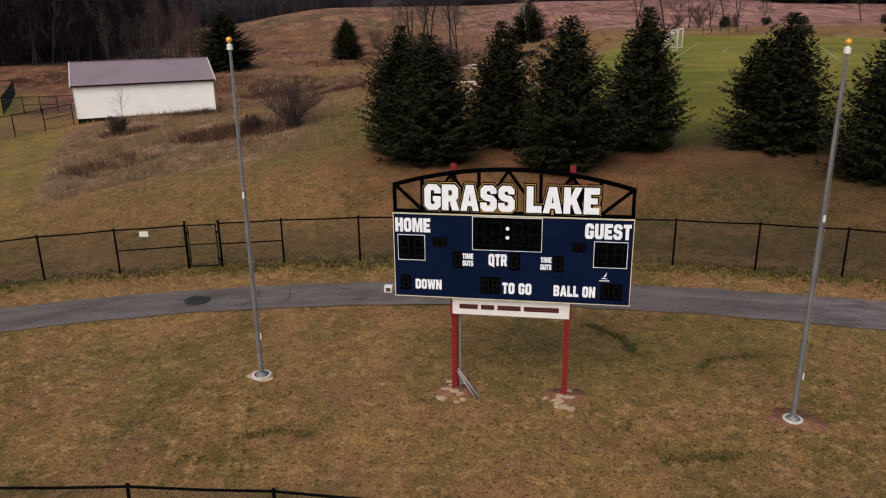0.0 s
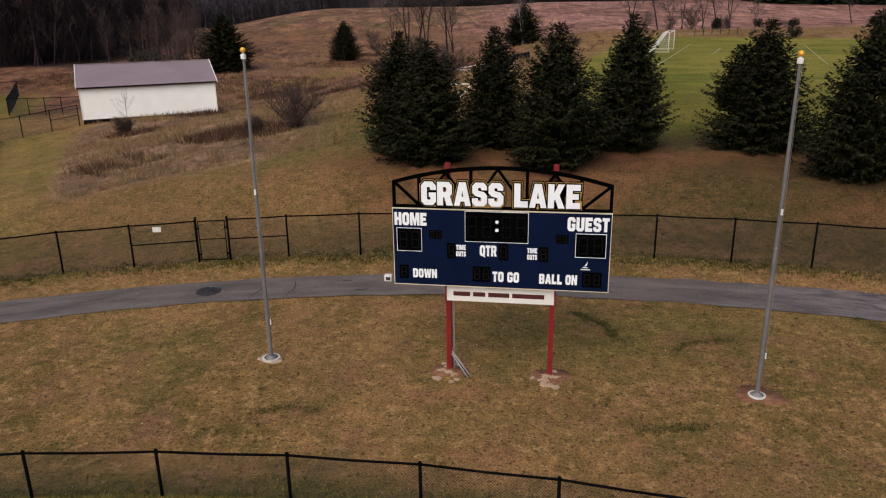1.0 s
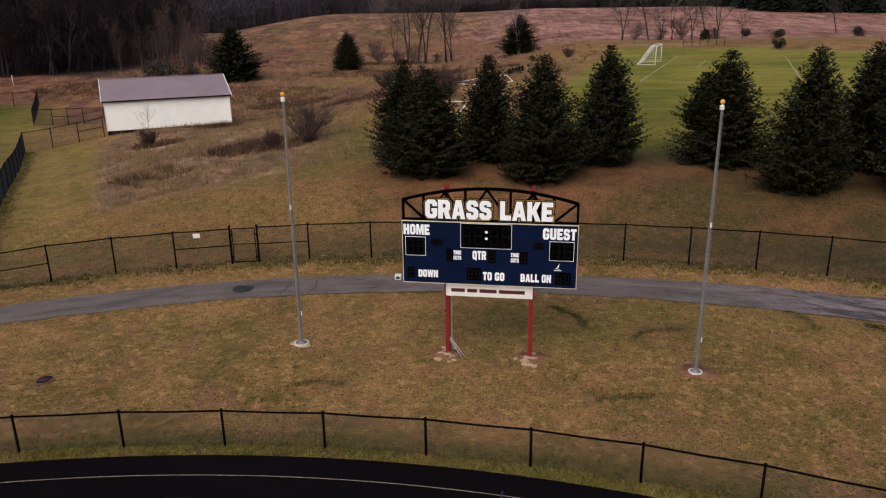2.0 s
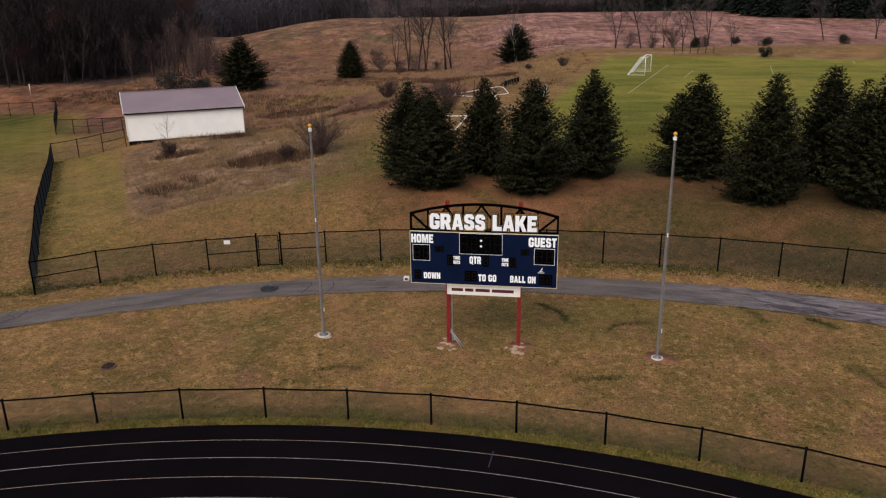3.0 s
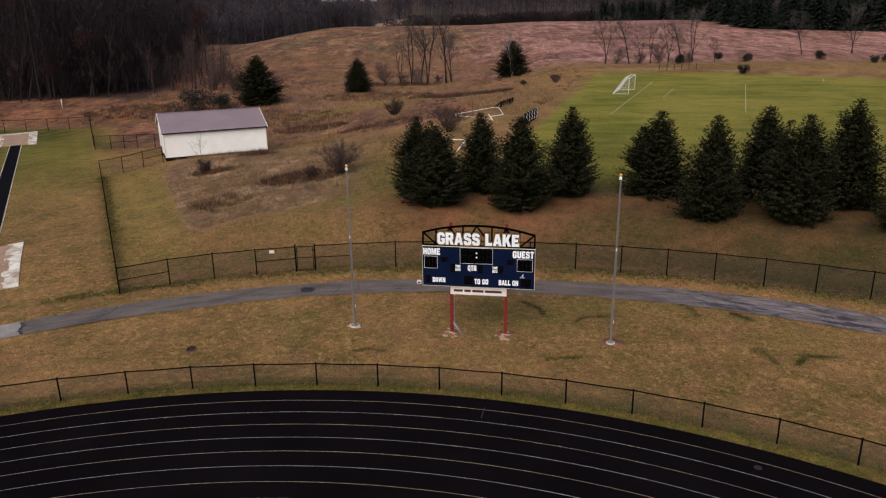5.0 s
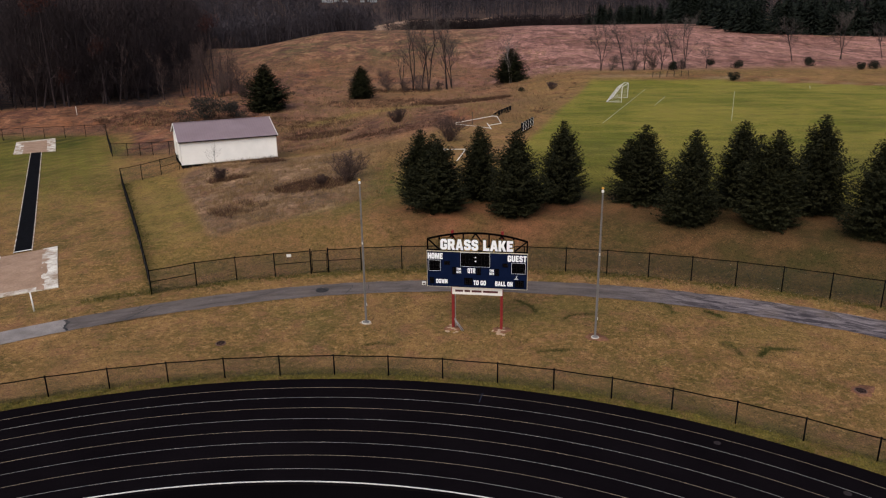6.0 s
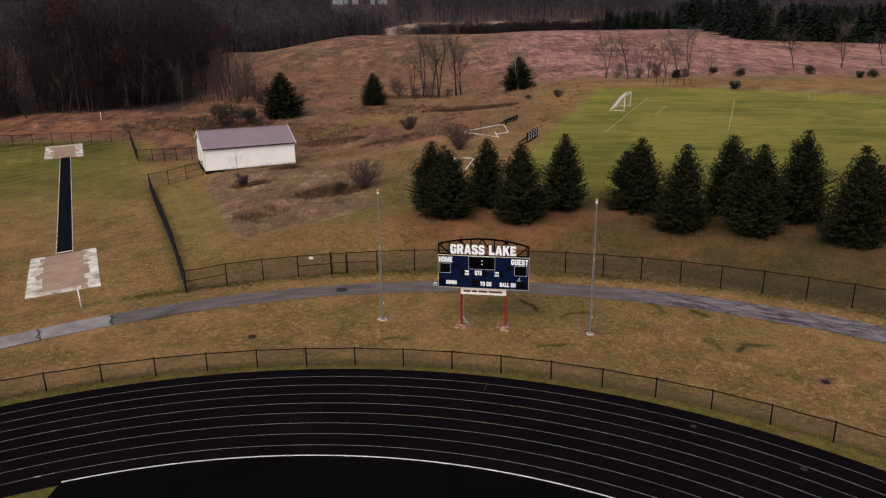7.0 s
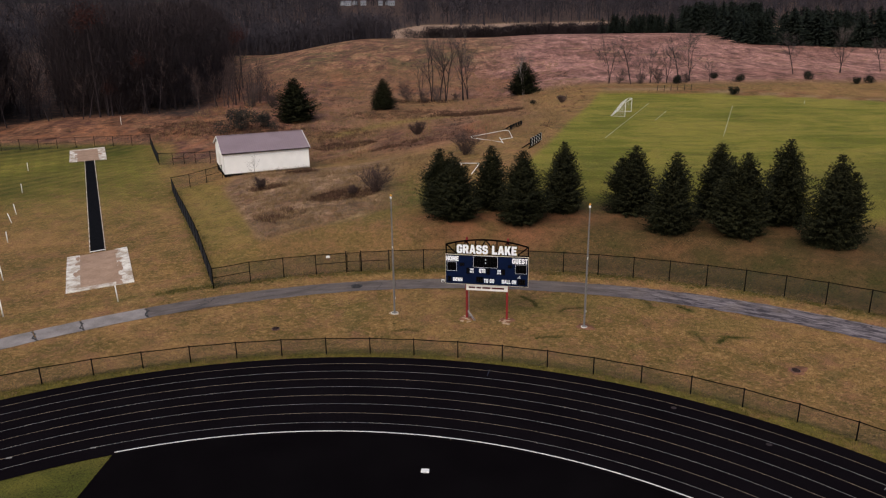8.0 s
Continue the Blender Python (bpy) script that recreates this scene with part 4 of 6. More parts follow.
# ---- flagpoles ----
def flagpole(x, y, h, ring_r, label):
    z = zat(x, y)
    p = thing("flagpole", pose(x, y, z), label, "flagpole", "flagpoles")
    part("pole", Geo().lathe([(.067, -.1), (.065, 2.0), (.057, 4.5), (.040, h - 1.2), (.033, h - .3)], n=14), M_STEEL, p, smooth=True)
    part("joint_ring", Geo().lathe([(.064, 4.3), (.071, 4.31), (.071, 4.36), (.063, 4.37)], n=14), M_STEEL, p)
    part("truck", Geo().lathe([(.042, h - .32), (.075, h - .31), (.075, h - .19), (.03, h - .17), (.02, h - .1)], n=12), M_WHITE, p, "white pulley cap")
    prof = [(.001, h - .15)] + [(.078 * math.sin(a), h - .075 - .078 * math.cos(a)) for a in np.linspace(.3, 3.1, 9)]
    part("finial_ball", Geo().lathe(prof, n=14), M_BALL, p, "gold finial ball", True)
    part("flash_collar", Geo().lathe([(.17, .03), (.16, .06), (.10, .09), (.073, .12)], n=18), M_STEEL, p, "metal base collar", True)
    part("halyard", Geo().tube((.085, -.04, 1.2), (.045, -.03, h - .28), .004, n=4), M_GALV, p, "thin rope")
    part("cleat", Geo().box((.09, -.03, 1.25), (.03, .03, .18)), M_WHITE, p, "white cleat")
    part("clip", Geo().box((.0, -.08, 5.35), (.05, .04, .16)), M_WHITE, p, "white rope clip")
    part("footing", Geo().lathe([(0, .03), (ring_r * .62, .035), (ring_r * .63, .0), (ring_r * .72, .0), (ring_r * .73, .05), (ring_r, .045), (ring_r * 1.02, -.1)], n=24), M_CONCRETE, p, "pale concrete footing")
    part("gap_ring", Geo().lathe([(ring_r * .60, .04), (ring_r * .74, .054), (ring_r * .75, .03)], n=24), M_IRON, p, "dark gap in the footing")
    return p


FL, FR = (-6.06, 20.35), (8.16, 18.25)
flagpole(*FL, 9.40, .28, "tall aluminium flagpole with a gold ball and a bare halyard")
flagpole(*FR, 9.38, .24, "tall aluminium flagpole with a gold ball standing in bare soil")
disc(FR[0] + .08, FR[1] + .02, .60, .03, M_SOIL, "bare_soil", "bare reddish soil round the flagpole", "soil", 11, n=60, wob=.3, kind="stuff")
disc(FL[0] - .02, FL[1], .37, .012, M_FOOTING, "footing_apron", "rough brownish concrete apron round the flagpole", "concrete", 12, n=60, wob=.22)


# ---- shed ----
def shed():
    ang = radians(25)
    L, W, He, Hr = 11.6, 9.4, 2.9, 4.43
    s = thing("storage_shed", pose(-34.1, 65.65, 1.30, 0, 0, math.degrees(ang)), "long cream metal-clad storage shed with a purple-brown roof", "shed")
    t = .12
    part("wall", Geo().box((L / 2, t / 2, He / 2 + .05), (L, t, He)), M_SIDING, s, "cream ribbed metal wall")
    part("wall", Geo().box((L / 2, W - t / 2, He / 2 + .05), (L, t, He)), M_SIDING, s)
    for x in (t / 2, L - t / 2):
        g = Geo()
        for y0 in (x - t / 2, x + t / 2):
            g.face((y0, t, .05), (y0, W - t, .05), (y0, W - t, He + .03), (y0, W / 2, Hr), (y0, t, He + .03))
        part("gable_wall", g, M_SIDING, s)
    for side in (0, 1):
        g = Geo()
        ye, yr = (-.25, W / 2) if side == 0 else (W + .25, W / 2)
        ze, zr = He - .06, Hr + .06
        th = .07
        for dz in (0, th):
            g.face((-.2, ye, ze + dz), (L + .2, ye, ze + dz), (L + .2, yr, zr + dz), (-.2, yr, zr + dz))
        g.face((-.2, ye, ze), (L + .2, ye, ze), (L + .2, ye, ze + th), (-.2, ye, ze + th))
        part("roof_slope", g, M_ROOF, s, "purple-brown ribbed metal roof")
        part("eave_trim", Geo().box((L / 2, ye + (.03 if side else -.03), ze - .01), (L + .3, .05, .12)), M_BLACK, s, "dark eave line")
        for x in (-.23, L + .23):
            A, B = Vector((x, ye, ze + .02)), Vector((x, yr, zr + .02))
            q = (B - A).to_track_quat("Y", "Z").to_matrix().to_4x4()
            part("gable_trim", Geo().box((0, 0, 0), (.06, (B - A).length + .05, .19), Matrix.Translation((A + B) / 2) @ q), M_WHITE, s, "white gable trim")
    part("ridge_cap", Geo().box((L / 2, W / 2, Hr + .15), (L + .4, .25, .03)), M_ROOF, s)
    part("base_skirt", Geo().box((L / 2, W / 2, -.45), (L - .02, W - .02, 1.0)), M_BLACK, s, "dark base band")
    for x in (0, L):
        part("corner_trim", Geo().box((x, 0, He / 2 + .05), (.1, .1, He)), M_WHITE, s)
    part("door", Geo().box((-.03, W / 2 - .2, 1.2), (.05, 2.6, 2.3)), M_WHITE, s, "white sliding door")
    return s


shed()


# ---- trees ----
def spruce_mesh(h, r, seed, dens=1.0, fork=0.0):
    """Whorls of boughs that sink and then lift at the tips, set with flat needle sprays; fork: height share of a second leader."""
    rnd = random.Random(seed)
    g = Geo()
    V, F = g.v, g.f

    def spray(c, ang, ln, dip, wide):
        ca, sa = math.cos(ang), math.sin(ang)
        tilt = rnd.uniform(-.9, .9)
        wx, wy, wz = -sa * wide, ca * wide, tilt * wide
        mx, my, mz = c[0] + ca * ln * .42, c[1] + sa * ln * .42, c[2] + dip * ln * .30
        i = len(V)
        V.extend([c, (mx + wx, my + wy, mz + wz), (c[0] + ca * ln, c[1] + sa * ln, c[2] + dip * ln), (mx - wx, my - wy, mz - wz)])
        F.append((i, i + 1, i + 2, i + 3))

    def stem(ox, oy, z0, z1, rr, levels):
        ph = rnd.uniform(0, 40)
        for k in range(levels):
            t = min(max((k + .5 + rnd.uniform(-.5, .5)) / levels, 0.0), .99)
            z = z0 + (z1 - z0) * (.015 + .965 * t)
            swell = (.66 + .34 * min(1, t / .16)) if t < .16 else max(0.0, 1 - (t - .16) / .84) ** .94
            nb = max(5, int(rnd.uniform(12, 16) * (1 - .5 * t)))
            a0 = rnd.uniform(0, 6.28)
            for b in range(nb):
                if rnd.random() < .07:
                    continue
                a = a0 + 6.283 * b / nb + rnd.uniform(-.28, .28)
                dx, dy = math.cos(a), math.sin(a)
                lump = 1 + .42 * noise.noise(Vector((dx * 1.3, dy * 1.3, z * .8 + ph))) + .22 * noise.noise(Vector((dx * .6, dy * .6, z * .3 + ph + 9)))
                ln = rr * swell * lump * rnd.uniform(.78, 1.08) + .09
                sink = .34 * (1 - t) - .40 * t
                ns = max(2, int(ln / .17 * dens))
                for q in range(ns):
                    f = (q + .75) / ns
                    if f < .16 and ln > 1.2:
                        continue
                    d = ln * f
                    c = (ox + dx * d, oy + dy * d, max(.03, z + ln * (-sink * f + .30 * f * f) + rnd.uniform(-.05, .05)))
                    sp = (.42 * (1 - f) + .20) * rnd.uniform(.7, 1.3) * (.32 + .68 * min(1, ln / 1.2))
                    for side in (-1, 1):
                        spray(c, a + side * rnd.uniform(.45, 1.15), sp, rnd.uniform(-.5, .22), sp * rnd.uniform(.16, .25))
                    spray(c, a + rnd.uniform(-.3, .3), sp * .8, rnd.uniform(-.9, .1), sp * .16)
                    if rnd.random() < .35:
                        spray(c, a + rnd.uniform(-1, 1), sp * .55, rnd.uniform(.5, 1.3), sp * .13)
                tip = (ox + dx * ln, oy + dy * ln, max(.05, z + ln * (.30 - sink)))
                for side in (-.5, 0, .5):
                    spray(tip, a + side, rnd.uniform(.14, .26), rnd.uniform(-.1, .8), .035)
        for q in range(26):
            z = z1 - (z1 - z0) * .006 * q
            spray((ox, oy, z - .08), rnd.uniform(0, 6.28), .08 + .012 * q, rnd.uniform(.6, 2.2), .022)

    stem(0, 0, 0, h, r, int(48 * dens))
    if fork:
        a = rnd.uniform(0, 6.28)
        stem(math.cos(a) * r * .42, math.sin(a) * r * .42, h * .35, h * fork, r * .55, 20)
    return g.mesh("crown")


def spruce(crown, h, m, label, group, mat, name="spruce_tree"):
    t = thing(name, m, label, "spruce tree", group)
    part("trunk", Geo().tube((0, 0, -.3), (0, 0, h * .9), h * .018, .02, 7), M_BARK, t)
    part("crown", crown, mat, t)
    return t


H0, R0 = 7.0, 2.9
crowns = [spruce_mesh(H0, R0, s, 1.12, f) for s, f in ((1, 0), (2, 0), (3, .93), (4, 0), (5, .80))]
HIGH = (6.3, 6.1, 6.4, 6.95, 6.95, 6.65, 7.4, 7.15, 7.4, 7.8, 7.8)
WIDE = (2.6, 2.8, 2.45, 2.85, 2.5, 2.9, 2.7, 2.8, 2.85, 2.75, 2.75)
KIND = (2, 1, 0, 3, 1, 4, 0, 3, 2, 1, 4)
for i, ((x, y), h, r, k) in enumerate(zip(TREES, HIGH, WIDE, KIND)):
    m = Matrix.Translation((x, y, zat(x, y) - .05)) @ Matrix.Rotation(i * 1.9, 4, "Z") @ Matrix.Diagonal((r / R0, r / R0, h / H0, 1))
    spruce(crowns[k], H0, m, "dense dark green spruce with boughs down to the ground", "spruce row", M_SPRUCE)


def set_tree(crown, x, y, h, r, label, mat, turn=0.0, group="meadow spruces"):
    m = Matrix.Translation((x, y, zat(x, y) - .05)) @ Matrix.Rotation(turn, 4, "Z") @ Matrix.Diagonal((r / R0, r / R0, h / H0, 1))
    return spruce(crown, H0, m, label, group, mat)


set_tree(crowns[3], -35.4, 112.4, 8.2, 4.7, "broad blue-green spruce standing in the meadow", M_SPRUCEFAR, .4)
set_tree(crowns[1], -20.05, 126.8, 6.4, 3.0, "small lone dark spruce in the meadow", M_SPRUCEFAR, 2.6)
set_tree(crowns[0], 10.1, 138.4, 7.0, 4.4, "dark spruce behind a bare birch in the meadow", M_SPRUCEFAR, 4.0)


def fast_mesh(name, V, F):
    """A triangle mesh from arrays."""
    me = bpy.data.meshes.new(name)
    V, F = np.asarray(V, np.float32), np.asarray(F, np.int32)
    me.vertices.add(len(V))
    me.vertices.foreach_set("co", V.ravel())
    me.loops.add(F.size)
    me.loops.foreach_set("vertex_index", F.ravel())
    me.polygons.add(len(F))
    me.polygons.foreach_set("loop_start", np.arange(0, F.size, 3, dtype=np.int32))
    me.update(calc_edges=True)
    me.validate()
    return me


def bare_tree(h, seed, spread=.5, twigs=1.0, stems=1, low=.3, depth=3, thick=.014, thin=.012, tilt=.95):
    """Trunk and limbs of a leafless tree: two Geos, stout wood and thin twigs."""
    rnd = random.Random(seed)
    wood, fine = Geo(), Geo()

    def grow(p, d, ln, r, lev):
        n = 3
        q = p
        for s in range(n):
            d = (d + Vector((rnd.gauss(0, .10), rnd.gauss(0, .10), .06 if lev else 0))).normalized()
            e = q + d * ln / n
            r2 = r * (.80 if lev else .84)
            if lev < depth:
                wood.tube(q, e, r, r2, 6 if lev == 0 else 4, cap=False)
            else:
                side = d.cross(Vector((rnd.random(), rnd.random(), rnd.random()))).normalized() * max(r, thin)
                fine.face(q + side, q - side, e)
            if lev < depth and (s > 0 or lev > 0 or low < .2):
                for b in range(max(1, int(rnd.uniform(1.2, 3.2) * (twigs if lev == depth - 1 else 1)))):
                    a = rnd.uniform(0, 6.28)
                    side = Vector((math.cos(a), math.sin(a), 0))
                    dd = (d * (1 - spread * .6) + side * spread + Vector((0, 0, .12))).normalized()
                    grow(q + (e - q) * rnd.random(), dd, ln * rnd.uniform(.38, .62), r2 * .5, lev + 1)
            q, r = e, r2
        if lev < depth:
            for b in range(2):
                a = rnd.uniform(0, 6.28)
                dd = (d + Vector((math.cos(a), math.sin(a), .2)) * .35).normalized()
                grow(q, dd, ln * rnd.uniform(.3, .5), r * .6, lev + 1)

    for s in range(stems):
        a = rnd.uniform(0, 6.28)
        d = Vector((math.cos(a) * rnd.uniform(.1, tilt), math.sin(a) * rnd.uniform(.1, tilt), 1)).normalized() if stems > 1 else Vector((rnd.gauss(0, .03), rnd.gauss(0, .03), 1))
        grow(Vector((rnd.gauss(0, .1), rnd.gauss(0, .1), -.2)) if stems > 1 else Vector((0, 0, -.2)), d, h * .72 * rnd.uniform(.85, 1.05), h * thick, 0)
    return wood, fine


def plant(name, geos, x, y, label, category, group, mats=None, turn=0.0, s=1.0, parts=("trunk", "branch_crown")):
    t = thing(name, Matrix.Translation((x, y, zat(x, y))) @ Matrix.Rotation(turn, 4, "Z") @ Matrix.Scale(s, 4), label, category, group)
    for nm, me, mt in zip(parts, geos, mats or (M_BARK, M_TWIG)):
        part(nm, me, mt, t)
    return t


def meshes(pair):
    return pair[0].mesh("trunk"), pair[1].mesh("twigs")


tall = [meshes(bare_tree(13.5, s, .55, 1.25, 2, thick=.010, thin=.022, tilt=.14)) for s in (21, 22, 23)]
for i, (x, y, s) in enumerate(((-10.6, 139.5, 1.0), (-8.8, 141.5, .9), (-7.2, 139.0, 1.05), (-3.4, 141.0, 1.0), (-2.4, 142.5, .85), (-13.2, 142.0, .6))):
    plant("bare_tree", tall[i % 3], x, y, "tall leafless tree in a clump on the meadow", "tree", "meadow trees", (M_BARKDARK, M_BARK), turn=i * 1.3, s=s)
small = [meshes(bare_tree(8, s, .62, 1.6, 2, thick=.011, thin=.018, tilt=.2)) for s in (31, 32, 33)]
for i, (x, y, s) in enumerate(((29.0, 139, 1.15), (33.4, 137, 1.15), (38.0, 139, .8), (41.6, 139, .95), (44.6, 140, 1.1), (47.2, 142, 1.15), (51.5, 141, .6), (75.2, 155, 1.1), (87.4, 158, 1.15), (36.2, 140, .7), (98, 160, .9))):
    plant("bare_tree", small[i % 3], x, y, "leafless slender tree at the edge of the playing field", "tree", "field edge trees", (M_BARKDARK, M_BARK), turn=i * 2.1, s=s)


M_PALEBARK = surface("pale_birch_bark", (.16, .135, .12), (.30, .26, .24), 1.5, 9, .9, grain=.25)
birch = meshes(bare_tree(8.2, 36, .55, 1.2, 2, thick=.012, thin=.016, tilt=.14))
plant("birch_tree", birch, 9.9, 136.4, "pale two-stemmed leafless birch in front of a spruce", "tree", "meadow trees", (M_PALEBARK, M_BARK), turn=.6)


def clump_mesh(r, h, n, seed, size=.12, shell=.45):
    """A rounded, uneven bush of many small leaves."""
    rnd = random.Random(seed)
    g = Geo()
    lobes = [(Vector((rnd.gauss(0, .35) * r, rnd.gauss(0, .35) * r, rnd.uniform(.25, .7) * h)), rnd.uniform(.4, .7)) for _ in range(7)]
    for i in range(n):
        c, s = rnd.choice(lobes)
        d = Vector((rnd.gauss(0, 1), rnd.gauss(0, 1), rnd.gauss(0, 1))).normalized() * (rnd.uniform(shell, 1) * s)
        p = c + Vector((d.x * r, d.y * r, d.z * h * .6))
        if p.z < .02:
            p.z = rnd.uniform(.02, .2)
        a, b = Vector((rnd.gauss(0, 1), rnd.gauss(0, 1), rnd.gauss(0, 1))).normalized() * size, Vector((rnd.gauss(0, 1), rnd.gauss(0, 1), rnd.gauss(0, 1))).normalized() * size * .6
        g.face(p - a, p + b, p + a)
    return g.mesh("foliage")


juniper = [clump_mesh(1.2, 1.8, 1600, s) for s in (41, 42)]
for i, (x, y, s, lab) in enumerate(((11.1, 121.6, .62, "small round dark juniper bush on the bank"), (51.2, 123.4, 1.15, "round dark juniper bush beside the pitch"), (57.6, 140, 1.1, "dark juniper bush behind the pitch"), (43.3, 136, 1.3, "dark juniper below bare trees"),
                                    (74.6, 144.5, 1.2, "rounded dark juniper bush in the meadow"), (80.5, 134.5, 1.0, "low dark bush in the meadow"), (83.5, 135.5, 1.1, "low dark bush in the meadow"), (54.0, 147, 1.0, "low brownish bush in the meadow"))):
    b = thing("juniper_bush", Matrix.Translation((x, y, zat(x, y) - .1)) @ Matrix.Rotation(i, 4, "Z") @ Matrix.Scale(s, 4), lab, "bush", "meadow bushes")
    part("foliage", juniper[i % 2], M_CEDAR, b)
grey = clump_mesh(2.6, 3.2, 2600, 44, .16)
b = thing("juniper_bush", pose(-43.6, 103.5, zat(-43.6, 103.5) - .1) @ Matrix.Scale(1.45, 4), "large grey-green bush behind the shed", "bush", "meadow bushes")
part("foliage", grey, M_GREYBUSH, b)
b = thing("juniper_bush", pose(-39.3, 106.0, zat(-39.3, 106) - .1, 0, 0, 90), "large grey-green bush behind the shed", "bush", "meadow bushes")
part("foliage", grey, M_GREYBUSH, b)

def ragged(h, r, n, seed, trunk=True, wide=1.0, reach=(.10, .26)):
    """A far leafless crown: many upright twig slivers in an uneven dome."""
    rnd = random.Random(seed)
    g = Geo()
    if trunk:
        g.tube((0, 0, 0), (0, 0, h * .75), h * .018, h * .006, 4, cap=False)
    for i in range(n):
        a, d = rnd.uniform(0, 6.28), r * math.sqrt(rnd.random())
        top = h * (1 - .35 * (d / r) ** 2) * (1.03 - .75 * rnd.random() ** 1.4)
        p = Vector((d * math.cos(a), d * math.sin(a), top))
        ln = h * rnd.uniform(*reach)
        q = p - Vector((.30 * math.cos(a) + rnd.gauss(0, .35), .45 * math.sin(a) + rnd.gauss(0, .35), rnd.uniform(.5, 1.0))) * ln
        w = Vector((-math.sin(a), math.cos(a), rnd.uniform(-.5, .5))) * h * rnd.uniform(.0025, .0065) * wide
        g.face(q - w, q + w, p)
    return g


def dome(h, r, seed):
    """A broad airy shrub: many stems under a rounded haze of twigs."""
    wood, fine = bare_tree(h * 1.1, seed, .8, 1.7, 13, .1, thick=.008, thin=.009)
    haze = ragged(h, r, 900, seed + 1, False, .9, (.10, .28))
    n = len(fine.v)
    fine.v += haze.v
    fine.f += [tuple(n + i for i in f) for f in haze.f]
    return meshes((wood, fine))


shrubs = [dome(2.7, 1.75, 51), meshes(bare_tree(2.0, 52, .85, 2.4, 13, .1, thick=.010)), meshes(bare_tree(3.0, 58, .75, 1.0, 1, .15, thick=.008, thin=.006))]
plant("bare_shrub", shrubs[0], -11.0, 47.6, "many-stemmed leafless shrub on the grassy bank", "shrub", "shrubs", (M_BARKDARK, M_TWIG), 0.0, 1.0)
plant("bare_shrub", shrubs[1], -13.6, 47.4, "low leafless shrub beside a taller one", "shrub", "shrubs", (M_BARKDARK, M_TWIG), 1.2, .55)
plant("bare_shrub", shrubs[1], -27.0, 57.8, "low dark leafless shrub in front of the shed", "shrub", "shrubs", (M_BARKDARK, M_TWIG), 2.0, .75)
plant("bare_sapling", shrubs[2], -29.6, 64.6, "thin leafless sapling in front of the shed wall", "sapling", "shrubs", (M_BARK, M_BARK), 2.0, .95)
plant("bare_shrub", shrubs[1], -9.8, 90.0, "grey leafless shrub on the meadow", "shrub", "shrubs", (M_BARK, M_TWIG), .5, 1.1)
plant("bare_shrub", shrubs[0], -1.4, 62.0, "tall thin leafless shrub behind the spruces", "shrub", "shrubs", (M_TWIG, M_TWIG), .5, .95)
plant("bare_shrub", shrubs[1], 16.5, 118.5, "small leafless shrub at the field corner", "shrub", "shrubs", (M_BARK, M_TWIG), 3.5, .8)

far_shrubs = [meshes(bare_tree(3.1, 54, .8, 1.2, 7, .1, thick=.008, thin=.012)), meshes(bare_tree(2.0, 55, .85, 1.5, 7, .1, thick=.010))]
for i, (x, y, s) in enumerate(((-15.5, 138.5, 1.5), (-12.0, 138.0, 1.3), (-9.4, 138.2, 1.2), (-5.0, 139.0, 1.0), (31.0, 138.5, 1.1), (35.5, 138, 1.2), (39.8, 138.5, 1.3), (45.8, 139.5, 1.2), (-47.0, 136.5, 1.8), (-44.5, 131.0, 1.4), (-50.0, 131.5, 1.7))):
    plant("bare_shrub", far_shrubs[i % 2], x, y, "tangled leafless shrub under the meadow trees", "shrub", "meadow shrubs", (M_BARK, M_TWIG), i * 2.2, s)


# ---- woods and far hedges, too many to count ----
def triangles(geo):
    V = np.array(geo.v, np.float32)
    F = []
    for f in geo.f:
        for i in range(1, len(f) - 1):
            F.append((f[0], f[i], f[i + 1]))
    return V, np.array(F, np.int32)


def joined(pair):
    V, F = [], []
    k = 0
    for g in pair:
        v, f = triangles(g)
        V.append(v)
        F.append(f + k)
        k += len(v)
    return np.concatenate(V), np.concatenate(F)


def scatter(name, templates, spots, mat, label, category, sink=.2):
    """One mesh of many plants: spots are rows of x, y, size, breadth."""
    rnd = random.Random(len(spots))
    VV, FF, k = [], [], 0
    for i, (x, y, s, w) in enumerate(spots):
        V, F = templates[rnd.randrange(len(templates))]
        a = rnd.uniform(0, 6.28)
        c, sn = math.cos(a) * s * w, math.sin(a) * s * w
        P = np.stack([V[:, 0] * c - V[:, 1] * sn + x, V[:, 0] * sn + V[:, 1] * c + y, V[:, 2] * s + zat(x, y) - sink], -1)
        VV.append(P)
        FF.append(F + k)
        k += len(V)
    ob = part(name, fast_mesh(name, np.concatenate(VV), np.concatenate(FF)), mat)
    return tagged(ob, label, category, kind="stuff")


